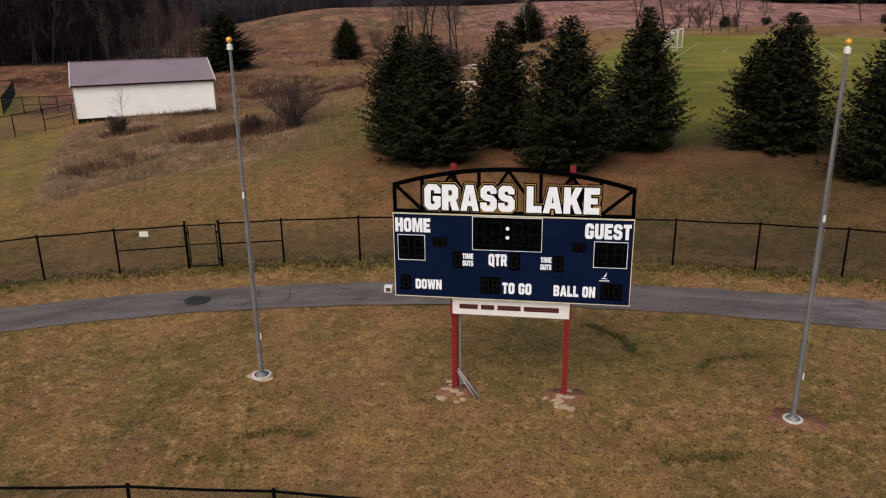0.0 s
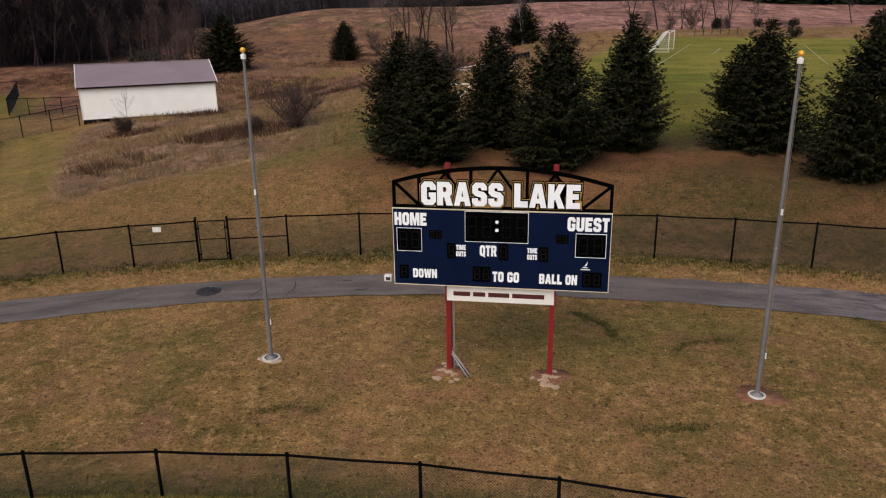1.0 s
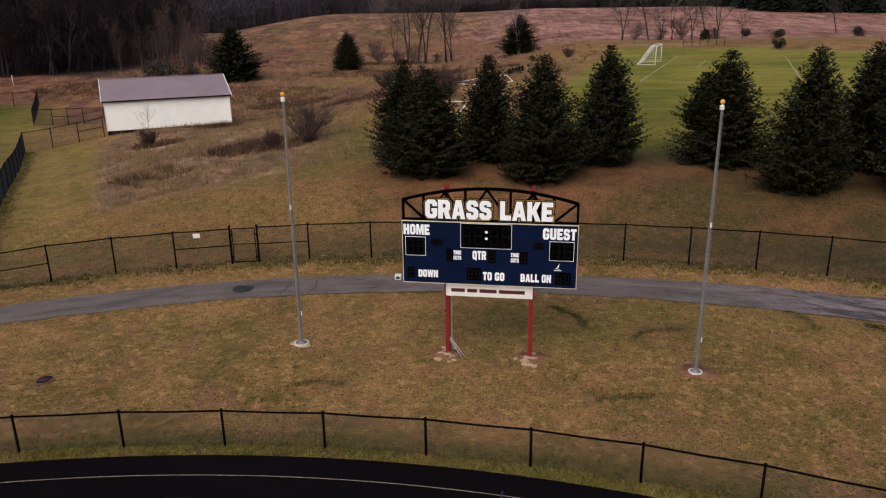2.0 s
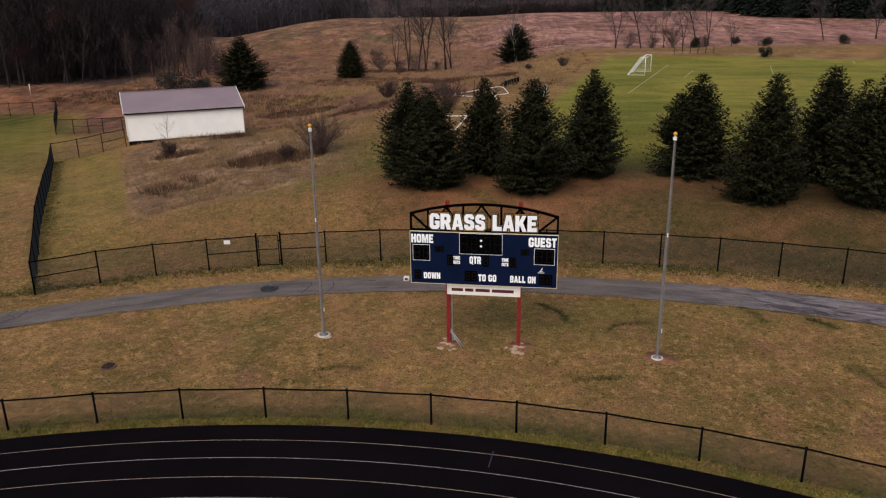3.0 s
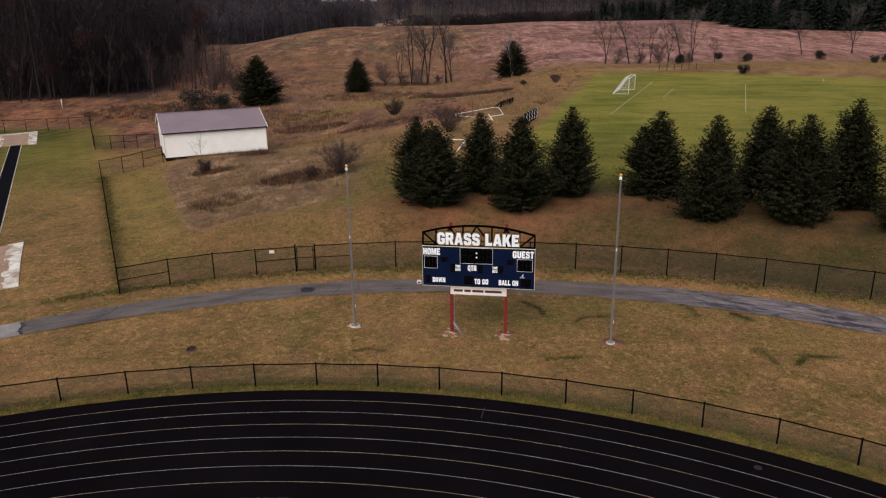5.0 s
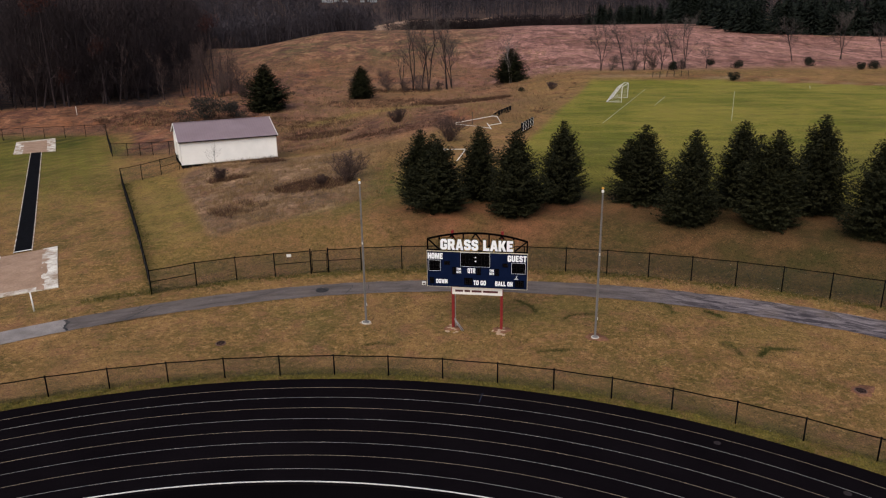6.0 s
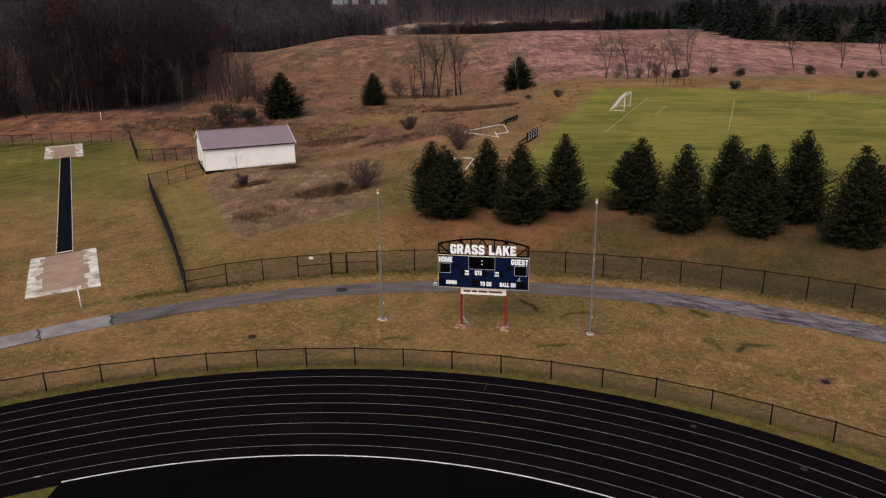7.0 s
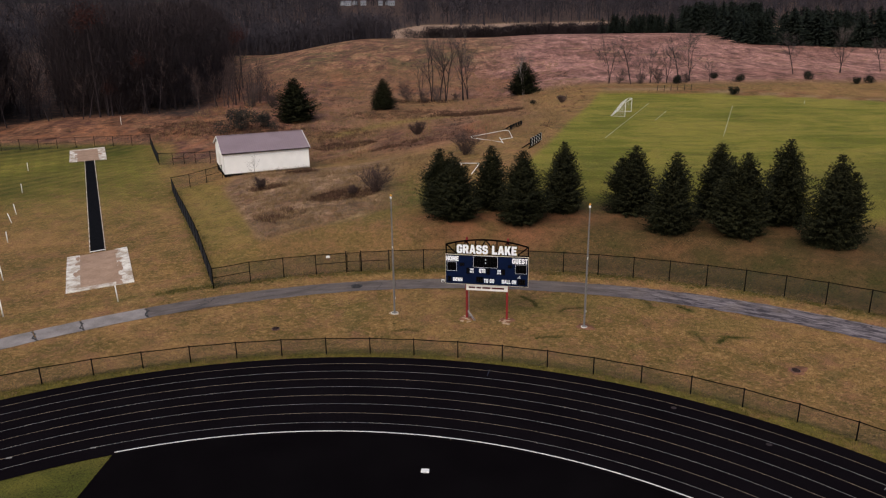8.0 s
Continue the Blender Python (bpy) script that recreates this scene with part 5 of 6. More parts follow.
wood_t = [joined((bare_tree(18, s, .42, 1.0, depth=2, thick=.009)[0], ragged(19, 3.9, 760, s + 5, False, .40, (.05, .13)))) for s in (61, 62, 63, 64)]
rnd = random.Random(9)
EDGE = [(-150, 84), (-112, 97), (-92, 106), (-85, 115), (-72, 119), (-64, 127.5), (-61, 140), (-66, 168), (-84, 222), (-104, 290), (-125, 360)]
spots, under = [], []
for (x0, y0), (x1, y1) in zip(EDGE, EDGE[1:]):
    ln = math.hypot(x1 - x0, y1 - y0)
    nx, ny = -(y1 - y0) / ln, (x1 - x0) / ln
    for i in range(int(ln * (44 if x1 < -80 and y1 < 120 else 31) / 14)):
        f, d = rnd.random(), 34 * rnd.random() ** 1.15
        x, y = x0 + (x1 - x0) * f + nx * d, y0 + (y1 - y0) * f + ny * d
        edge = .72 if d < 4 else 1.0
        spots.append((x, y, rnd.uniform(.85, 1.25) * edge, rnd.uniform(.9, 1.25)))
    for i in range(int(ln * 34 / 5)):
        f, d = rnd.random(), 1 + 32 * rnd.random()
        x, y = x0 + (x1 - x0) * f + nx * d, y0 + (y1 - y0) * f + ny * d
        under.append((x, y, rnd.uniform(.6, 1.5), rnd.uniform(.9, 1.5)))
scatter("woods", wood_t, spots, M_BARKDARK, "dark leafless woods at the edge of the meadow", "woods")
brush_t = [triangles(ragged(4.2, 2.2, 130, s, False, .8)) for s in (71, 72, 73)]
scatter("undergrowth", brush_t, under, M_BARKDARK, "dark tangled undergrowth in the woods", "undergrowth")
edge_t = [meshes(bare_tree(13, s, .45, 1.2, thick=.010, thin=.022)) for s in (65, 66)]
for i, (x, y, s) in enumerate(((-90, 107, 1.1), (-85, 113, 1.2), (-79, 115, .9), (-66, 121, 1.0), (-59.5, 127, .95), (-57, 131, 1.0), (-56.5, 136, 1.1), (-54, 132, .85), (-52.5, 136, .95), (-50.5, 133, .7), (-50, 139, .9), (-47.5, 137, .65), (-55.5, 142, 1.1), (-52.5, 146, 1.0), (-58, 150, 1.15))):
    plant("bare_tree", edge_t[i % 2], x, y, "leafless brown-twigged tree at the edge of the woods", "tree", "wood edge trees", (M_BARKDARK, M_TWIG), i * 1.7, s * .8)

airy_t = [triangles(ragged(9.5, 2.3, 420, s, True, .42, (.06, .16))) for s in (76, 77)]
airy = [(x + rnd.gauss(0, .8), y + rnd.gauss(0, .8), rnd.uniform(.7, 1.15), 1.1) for x, y in ((-60, 128), (-58, 130), (-57, 134), (-55, 131), (-54, 135), (-53, 138), (-51, 134), (-51, 141), (-49, 137), (-56, 140), (-55, 145), (-58, 146), (-60, 152), (-53, 148), (-62, 158), (-48.5, 133), (-64, 163))]
scatter("wood_edge_saplings", airy_t, airy, M_TWIG, "airy brown leafless saplings along the edge of the woods", "saplings")
far_t = [triangles(ragged(17, 5.5, 90, s, True, 1.5)) for s in (81, 82, 83)]
spots = []
for row in range(15):
    y = 365 + 24 * row if row < 5 else 640 + 75 * (row - 5)
    half = 330 + .45 * y
    for i in range(int(2 * half / 6.0)):
        x = -half + 2 * half * rnd.random()
        if row < 5 and -62 - .1 * (y - 365) < x:
            continue
        if row >= 5 and y < 1130 and -.19 < x / y < -.10:
            spots.append((x, y + rnd.uniform(-18, 18), rnd.uniform(.30, .5), rnd.uniform(1.6, 2.6)))
            continue
        spots.append((x, y + rnd.uniform(-18, 18), rnd.uniform(.8, 1.3) * (1 if row < 5 else 1.35), rnd.uniform(.9, 1.4)))
for i in range(420):
    y = rnd.uniform(292, 372)
    spots.append((y * rnd.uniform(-.40, -.125), y, rnd.uniform(.45, .95), rnd.uniform(.9, 1.5)))
scatter("far_woods", far_t, spots, M_FARWOOD, "far leafless woods on the hillside", "woods")
hedge = [(x, 338 + .06 * x + rnd.uniform(-4, 4), rnd.uniform(1.3, 2.0), rnd.uniform(.9, 1.3)) for x in np.arange(-25, 92, .6)]
hedge += [(rnd.uniform(-60, 20), 372 + rnd.uniform(-6, 6), rnd.uniform(.8, 1.5), 1.2) for _ in range(30)]
scatter("far_hedge", [triangles(ragged(4.2, 2.6, 420, s, False, 2.6, (.08, .2))) for s in (74, 75)], hedge, M_BARKDARK, "dark overgrown hedge on the hill crest", "hedge")


def far_conifer(h, r, n, seed):
    """A distant evergreen: drooping boughs as broad slivers round a stem."""
    rnd = random.Random(seed)
    g = Geo()
    for i in range(n):
        t = rnd.random() ** 1.3 * .97
        a = rnd.uniform(0, 6.28)
        d = r * (1 - t) ** .5 * rnd.uniform(.55, 1.1) + .15
        z = h * (.04 + .95 * t)
        c, s = math.cos(a), math.sin(a)
        w = (.22 + .28 * (1 - t)) * r * .45
        g.face((-s * w * .6, c * w * .6, z + .1 * h * (1 - t) * .5), (s * w * .6, -c * w * .6, z + .1 * h * (1 - t) * .5), (c * d - s * w * .4, s * d + c * w * .4, z - .05 * h), (c * d * 1.1, s * d * 1.1, z - .04 * h), (c * d + s * w * .4, s * d - c * w * .4, z - .05 * h))
    g.tube((0, 0, 0), (0, 0, h), .2, .03, 4, cap=False)
    return triangles(g)


pine_t = [far_conifer(11, 3.2, 170, s) for s in (91, 92, 93)]
pines = []
for n, x0, x1, y0, y1, dy, s0, s1 in ((60, 54, 88, 302, 302, 22, .62, .82), (80, 84, 114, 290, 286, 26, .95, 1.2), (190, 88, 196, 229, 208, 40, .85, 1.08)):
    for i in range(n):
        f = rnd.random()
        pines.append((x0 + (x1 - x0) * f, y0 + (y1 - y0) * min(1, f * 2.2) + dy * rnd.random() ** 1.5, rnd.uniform(s0, s1), rnd.uniform(1.05, 1.4)))
pines.append((33.0, 345, .6, 1.0))
scatter("pine_plantation", pine_t, pines, M_SPRUCEFAR, "dark evergreen plantation along the hill crest", "woods")

rust = [clump_mesh(4.5, 9, 900, 95, .35)]
for x, y, z, s in ((-76.5, 117.0, 16.5, .75), (-62, 166, 11, .6), (-74.6, 118.5, 4, .4), (-69, 122, 9, .45)):
    t = thing("rusty_tree", Matrix.Translation((x, y, zat(x, y))) , "tree still holding rust-coloured leaves in the woods", "tree", "rusty trees")
    part("trunk", Geo().tube((0, 0, -.2), (0, 0, z + 4 * s), .2, .08, 6), M_BARKDARK, t)
    part("foliage", rust[0], M_RUSTLEAF, t, m=Matrix.Translation((0, 0, z)) @ Matrix.Scale(s, 4))


# ---- jumping pits and runway ----
AX = Vector((.464, -.886, 0))
SIDE = Vector((.886, .464, 0))


def slab(name, c, along, across, l, w, z0, z1, mat, parent=None, label="", n=10):
    """A slab that follows the ground."""
    g = Geo()
    rows = []
    for i in range(n + 1):
        p = Vector(c) + along * (l * (i / n - .5))
        rows.append([(p.x + across.x * s * w / 2, p.y + across.y * s * w / 2) for s in (-1, 1)])
    for (a, b), (d, e) in zip(rows, rows[1:]):
        g.face((*a, zat(*a) + z1), (*b, zat(*b) + z1), (*e, zat(*e) + z1), (*d, zat(*d) + z1))
        g.face((*a, zat(*a) + z0), (*a, zat(*a) + z1), (*d, zat(*d) + z1), (*d, zat(*d) + z0))
        g.face((*b, zat(*b) + z1), (*b, zat(*b) + z0), (*e, zat(*e) + z0), (*e, zat(*e) + z1))
    for a, b in (rows[0], rows[-1][::-1]):
        g.face((*a, zat(*a) + z0), (*b, zat(*b) + z0), (*b, zat(*b) + z1), (*a, zat(*a) + z1))
    return part(name, g, mat, parent, label)


def pit(cx, cy, flip, label):
    s = thing("jumping_pit", None, label, "sand pit", "jumping pits")
    c = Vector((cx, cy, 0))
    slab("sand", c - AX * flip * .35, AX, SIDE, 9.9, 3.15, -.1, .05, M_SAND, s, "raked brown sand")
    for k in (-1, 1):
        slab("concrete_border", c + SIDE * k * 2.15, AX, SIDE, 10.8, 1.14, -.1, .075, M_OLDCONC, s, "stained pale concrete border")
    slab("end_border", c + AX * flip * 4.98, SIDE, AX, 3.16, .75, -.1, .07, M_OLDCONC, s, "stained pale concrete border")
    rnd = random.Random(int(-cx * 10))
    for i in range(9):
        p = c + SIDE * rnd.choice((-1, 1)) * rnd.uniform(1.55, 1.85) + AX * rnd.uniform(-4.9, 4.9)
        g = Geo()
        n = 12
        w = [rnd.uniform(.6, 1.3) for _ in range(n)]
        rx, ry = rnd.uniform(.18, .38), rnd.uniform(.3, 1.0)
        ringp = [p + SIDE * (rx * w[k] * math.cos(6.283 * k / n)) + AX * (ry * w[k] * math.sin(6.283 * k / n)) for k in range(n)]
        g.v = [(p.x, p.y, zat(p.x, p.y) + .09)] + [(q.x, q.y, zat(q.x, q.y) + .079) for q in ringp]
        g.f = [(0, 1 + k, 1 + (k + 1) % n) for k in range(n)]
        part("spilled_sand", g, M_SAND, s, "sand spilled over the border")
    return s


pit(-34.5, 30.6, 1, "sandy long jump pit between pale concrete borders")
pit(-64.0, 86.6, -1, "far sandy jump pit between pale concrete borders")
run = Vector((-49.5, 59.3, 0))
rw = thing("runway", None, "long narrow black rubber runway between the pits", "runway", kind="structure")
slab("runway_strip", run, AX, SIDE, 53.0, 1.3, -.05, .045, M_RUNWAY, rw, n=60)
slab("takeoff_board", Vector((-37.3, 36.0, 0)), SIDE, AX, 1.35, .25, -.05, .055, M_WHITE, rw, "white take-off board", 2)
for k in (-1, 1):
    slab("edge_strip", run + SIDE * k * .70, AX, SIDE, 53.0, .07, -.05, .05, M_OLDCONC, rw, "pale edge strip", 60)

for i, (x, y, h, lx, ly, lab) in enumerate(((-67.0, 74.5, 1.2, .05, 0, ""), (-59.7, 60.7, 1.2, .03, .02, ""), (-54.1, 50.1, 1.2, -.2, .1, ""), (-52.4, 46.4, 1.1, -.3, .0, ""), (-48.4, 39.1, 1.15, .02, 0, ""),
                                            (-42.0, 28.0, 1.35, -.15, .1, ""), (-36.9, 19.8, 1.4, -.03, 0, ""), (-29.1, 22.9, 1.35, -.12, .1, ""), (-68.8, 109.6, 1.5, 0, 0, "s"))):
    s = thing("marker_stake", pose(x, y, zat(x, y)), "white plastic marker stake standing in the turf" if not lab else "white vent pipe standing in the meadow", "stake", "marker stakes")
    part("stake", Geo().tube((0, 0, -.1), (lx, ly, h), .05, .05, 8), M_WHITE, s, smooth=True)
    part("cap", Geo().lathe([(.056, h - .05), (.056, h + .02), (0, h + .03)], (lx, ly, 0), 8), M_WHITE, s)

# ---- soccer pitch ----
GD = Vector((.345, .938, 0))


def chalk(name, a, b, w=.09):
    a, b = Vector((*a, 0)), Vector((*b, 0))
    d = (b - a).normalized()
    ob = slab(name, (a + b) / 2, d, Vector((-d.y, d.x, 0)), (b - a).length, w, -.02, .03, M_LETTER_CHALK, None, n=max(4, int((b - a).length / 3)))
    return tagged(ob, "faded white painted pitch line on the grass", "pitch line", "pitch lines", "structure")


M_LETTER_CHALK = surface("faded_pitch_paint", (.20, .20, .09), (.42, .42, .28), .5, 6, .9, grain=.35)
GL0, GL1 = Vector((18.1, 73.9, 0)), Vector((32.2, 112.2, 0))
for nm, a, b in (("goal_line", GL0, GL1), ("box_line", (28.6, 90.3), (32.9, 101.2)), ("penalty_line", (34.8, 74.8), (46.2, 107.4)), ("far_line", (60, 110), (62.5, 116))):
    chalk(nm, (a[0], a[1]), (b[0], b[1]))

goal = thing("soccer_goal", Matrix.Translation((24.55, 94.6, zat(24.55, 94.6))) @ Matrix.Rotation(math.atan2(GD.y, GD.x), 4, "Z"), "white tubular soccer goal with a sagging net", "goal")
GW, GH, GB = 6.2, 2.35, 2.3
for x in (0, GW):
    part("goal_post", Geo().tube((x, 0, 0), (x, 0, GH), .04, n=8), M_WHITE, goal, smooth=True)
    part("side_frame", Geo().chain([(x, 0, GH), (x, .7, GH), (x, GB, .06), (x, 0, .06)], .028, 6), M_WHITE, goal)
part("crossbar", Geo().tube((0, 0, GH), (GW, 0, GH), .045, n=8), M_WHITE, goal)
part("back_bar", Geo().tube((0, GB, .06), (GW, GB, .06), .04, n=6).tube((0, .7, GH), (GW, .7, GH), .03, n=6), M_WHITE, goal)
g = Geo()
for i in range(26):
    x = GW * i / 25
    g.tube((x, .7, GH), (x, GB, .06), .006, n=3, cap=False)
for i in range(11):
    f = i / 10
    g.tube((0, .7 + (GB - .7) * f, GH + (.06 - GH) * f), (GW, .7 + (GB - .7) * f, GH + (.06 - GH) * f), .006, n=3, cap=False)
for x in (0, GW):
    for i in range(10):
        f = i / 10
        g.tube((x, (.7 + (GB - .7) * f), GH * (1 - f) + .06), (x, 0, GH * (1 - f) + .06), .006, n=3, cap=False)
part("net", g, M_LETTER, goal, "white knotted net")

PF = ((37.2, 128.0), (44.2, 128.4))
rail = thing("post_fence", None, "short weathered post and rail fence behind the pitch", "fence")
posts = [Vector((PF[0][0] + (PF[1][0] - PF[0][0]) * i / 5, PF[0][1] + (PF[1][1] - PF[0][1]) * i / 5, 0)) for i in range(6)]
for p in posts:
    part("post", Geo().tube((p.x, p.y, zat(p.x, p.y) - .2), (p.x + .03, p.y, zat(p.x, p.y) + 1.15), .06, .055, 7), M_BARKDARK, rail)
for p, q in zip(posts, posts[1:]):
    for h in (.55, 1.05):
        part("rail", Geo().tube((p.x, p.y, zat(p.x, p.y) + h), (q.x, q.y, zat(q.x, q.y) + h + .03), .011, n=4), M_BARKDARK, rail)

# ---- field equipment on the bank ----
post_pile = thing("lying_goal_frame", pose(-.9, 75.9, zat(-.9, 75.9)), "white tubular goal frame lying on the grass", "goal frame")
part("long_bar", Geo().tube((0, .1, .25), (5.0, 2.7, .75), .04, n=8), M_WHITE, post_pile)
part("long_bar", Geo().tube((0, -.1, .15), (4.5, -5.5, .4), .04, n=8), M_WHITE, post_pile)
part("cross_bar", Geo().chain([(5.0, 2.7, .75), (5.6, 2.5, .7), (5.9, -2.9, .6), (4.2, -3.9, .5)], .04, 8), M_WHITE, post_pile)
part("stub_bar", Geo().tube((4.1, -3.4, .7), (4.8, -7.6, .1), .05, n=8), M_WHITE, post_pile)
part("thin_mast", Geo().tube((2.2, -2.0, 0), (2.2, -2.0, 2.0), .035, n=6), M_IRON, post_pile, "thin dark upright")
zr = zat(-1, 53)
bar2 = thing("pipe_rail", pose(-2.0, 53.0, zr), "white pipe rail standing behind the spruces", "rail")
part("rail", Geo().tube((0, 0, .85), (2.4, -.1, .85), .035, n=8), M_WHITE, bar2)
part("leg", Geo().tube((.3, 0, 0), (.3, 0, .85), .04, n=8), M_WHITE, bar2)
part("brace", Geo().tube((2.4, -.1, .85), (1.5, -2.2, .05), .05, n=8), M_WHITE, bar2)


def sled(x, y, turn, label, checks):
    s = thing("blocking_sled", pose(x, y, zat(x, y), 0, 0, turn), label, "blocking sled", "blocking sleds")
    for k in (-.45, .45):
        part("runner", Geo().box((0, k, .06), (5.6, .09, .1)), M_BLACK, s)
    for i in range(5):
        px = -2.3 + 1.15 * i
        part("arm", Geo().tube((px, .45, .1), (px, -.5, .75), .045, n=6).tube((px, -.45, .1), (px, -.5, .75), .04, n=6), M_BLACK, s)
        p = part("pad", bevelled((.5 if checks else .36, .26, 1.0 if checks else .62), (px, -.62, .85 if checks else .55), .06), M_PADS, s, "black padded dummy")
        if checks:
            g = Geo()
            for a in range(2):
                for b in range(4):
                    if (a + b) % 2 == 0:
                        g.box((px - .12 + .24 * a, -.756, .48 + .245 * b), (.22, .012, .23))
                        g.box((px - .12 + .24 * a, -.62 + (.06 if b % 2 else -.06), 1.356), (.22, .11, .012))
            part("check_squares", g, M_WHITE, p, "white check squares")
    return s


sled(5.4, 83.2, 68, "black five-man blocking sled parked on the grass", False)
sled(7.35, 68.4, 70.5, "checkered black and white five-man blocking sled", True)

# ---- path furniture ----
def cover(x, y, r, mat, name, label):
    z = zat(x, y) + .04
    c = thing(name, pose(x, y, z), label, "cover")
    part("rim", Geo().lathe([(r, -.06), (r, .012), (r * .88, .014), (r * .87, .004)], n=26), mat, c)
    part("lid", Geo().lathe([(r * .86, .0), (r * .86, .008), (r * .3, .012), (0, .012)], n=26), mat, c)
    for a in range(6):
        if name == "drain_grate":
            q = (a - 2.5) * .29
            part("slot", Geo().box((0, q * r, .016), (1.5 * r * math.sqrt(1 - q * q), .045, .012)), M_BLACK, c, "dark drain slot")
        else:
            part("rib", Geo().box((0, 0, .014), (r * 1.5, .03, .01), Matrix.Rotation(a * math.pi / 6, 4, "Z")), mat, c)
    return c


cover(-9.9, 26.05, .36, M_IRON, "manhole_cover", "round dark cast-iron manhole cover in the footpath")
part("patch", Geo().lathe([(.50, -.05), (.48, .004), (0, .006)], (-9.9, 26.05, zat(-9.9, 26.05) + .036), 24), M_CRACK, path, "dark tar patch")
cover(-14.75, 17.95, .32, M_RUST, "drain_grate", "round rusty drain grate in the turf")
disc(21.1, 11.9, .62, .03, M_SOIL, "bare_soil", "bare reddish soil round a drain grate", "soil", 15, n=40, wob=.35, kind="stuff")
cover(20.95, 11.85, .32, M_RUST, "drain_grate", "rusty drain grate in bare turf")


def crack(pts, w, name="crack"):
    """A thin uneven line of filler along the path."""
    rnd = random.Random(int(abs(pts[0][0]) * 10))
    g = Geo()
    fine = []
    for a, b in zip(pts, pts[1:]):
        for i in range(6):
            f = i / 6
            fine.append((a[0] + (b[0] - a[0]) * f + rnd.gauss(0, .03), a[1] + (b[1] - a[1]) * f + rnd.gauss(0, .03)))
    for a, b in zip(fine, fine[1:]):
        d = Vector((b[0] - a[0], b[1] - a[1], 0))
        if d.length < .01:
            continue
        n = Vector((-d.y, d.x, 0)).normalized() * w * rnd.uniform(.5, 1.2) / 2
        g.face(*[(p[0] + s * n.x, p[1] + s * n.y, zat(*p) + .041) for p, s in ((a, 1), (a, -1), (b, -1), (b, 1))])
    part(name, g, M_CRACK, path, "dark crack in the asphalt")


def at_path(a, r):
    return PC[0] + r * math.cos(radians(a)), PC[1] + r * math.sin(radians(a))


for a, w in ((118.6, .17), (124.0, .14), (127.7, .14), (66.5, .10), (53.5, .12), (61.0, .05), (84.0, .04)):
    crack([at_path(a, 48.95), at_path(a + .25, 49.6), at_path(a - .1, 50.3), at_path(a + .2, 50.95)], w)
crack([at_path(114.6, 49.0), at_path(113.9, 49.6), at_path(113.2, 50.0), at_path(112.6, 50.8)], .08)
crack([at_path(113.9, 49.6), at_path(112.9, 49.5), at_path(112.2, 49.9)], .06)
crack([at_path(113.2, 50.0), at_path(113.6, 50.6), at_path(113.4, 51.0)], .05)
crack([at_path(97.5, 48.95), at_path(97.2, 49.6), at_path(96.9, 50.6)], .05)
crack([at_path(96.0, 48.95), at_path(95.6, 49.9), at_path(95.7, 50.6)], .04)
crack([at_path(87.4, 49.3), at_path(86.6, 49.35), at_path(85.6, 49.2)], .09)
crack([(-4.85, 27.04), (-4.45, 27.0)], .13)
crack([(-4.2, 26.06), (-3.65, 26.13)], .11)
for a in np.arange(40, 78, 3.1):
    crack([at_path(a, 49.7 + .4 * math.sin(a)), at_path(a - 1.4, 49.9 + .4 * math.sin(a + 1)), at_path(a - 2.6, 49.8 + .3 * math.sin(a))], .05)

# marks on the track and infield
plate = tagged(part("ground_plate", bevelled((.42, .34, .03), (-2.3, .3, .04), .006), M_WHITE), "small white plate on the black infield", "plate")
for x, y, a in ((-20.7, 1.9, 20), (-24.8, .8, 20)):
    part("lane_mark", Geo().box((0, 0, .028), (.3, .12, .004)), M_LINE, track, "short pale mark", m=pose(x, y, 0, 0, 0, a))
a0 = radians(78.25)
part("relay_mark", Geo().box((39.65, 0, .028), (.95, .05, .004), Matrix.Translation((TC[0], TC[1], 0)) @ Matrix.Rotation(a0, 4, "Z")), surface("blue_mark_paint", (.008, .010, .024), (.012, .014, .032)), track, "faded blue mark across two lanes")
a0 = radians(44.5)
part("relay_mark", Geo().box((38.9, 0, .029), (1.0, .03, .004), Matrix.Translation((TC[0], TC[1], 0)) @ Matrix.Rotation(a0, 4, "Z")), M_LINE, track, "short pale mark across a lane")
M_STAIN = surface("reddish_scuff", (.010, .0048, .0055), (.015, .0062, .007), 3, 14, .9)
for a, r in ((61.2, 39.5), (53.0, 38.6)):
    part("scuff", Geo().lathe([(.17, .024), (.1, .025), (0, .025)], (TC[0] + r * math.cos(radians(a)), TC[1] + r * math.sin(radians(a)), .004), 12), M_STAIN, track, "small reddish scuff")


# ---- far houses ----
def house(x, y, w, d, h, turn, label):
    z = zat(x, y) + (6 if x > 200 else 0)
    s = thing("house", pose(x, y, z, 0, 0, turn), label, "house", "far houses")
    part("wall", Geo().box((0, 0, h / 2), (w, d, h)), M_HOUSE, s)
    g = Geo()
    for k in (-1, 1):
        g.face((-w / 2 - .4, k * (d / 2 + .4), h), (w / 2 + .4, k * (d / 2 + .4), h), (w / 2 + .4, 0, h + d * .42), (-w / 2 - .4, 0, h + d * .42))
    part("roof", g, M_HOUSEROOF, s)
    for k in (-1, 1):
        part("gable", Geo().box((k * (w / 2 - .1), 0, h + d * .12), (.15, d * .6, d * .24)), M_HOUSE, s)
    for i in range(3):
        part("window", Geo().box((-w / 3 + i * w / 3, -d / 2 - .03, h * .6), (1.1, .06, 1.3)), M_DARKGLASS, s)
    return s


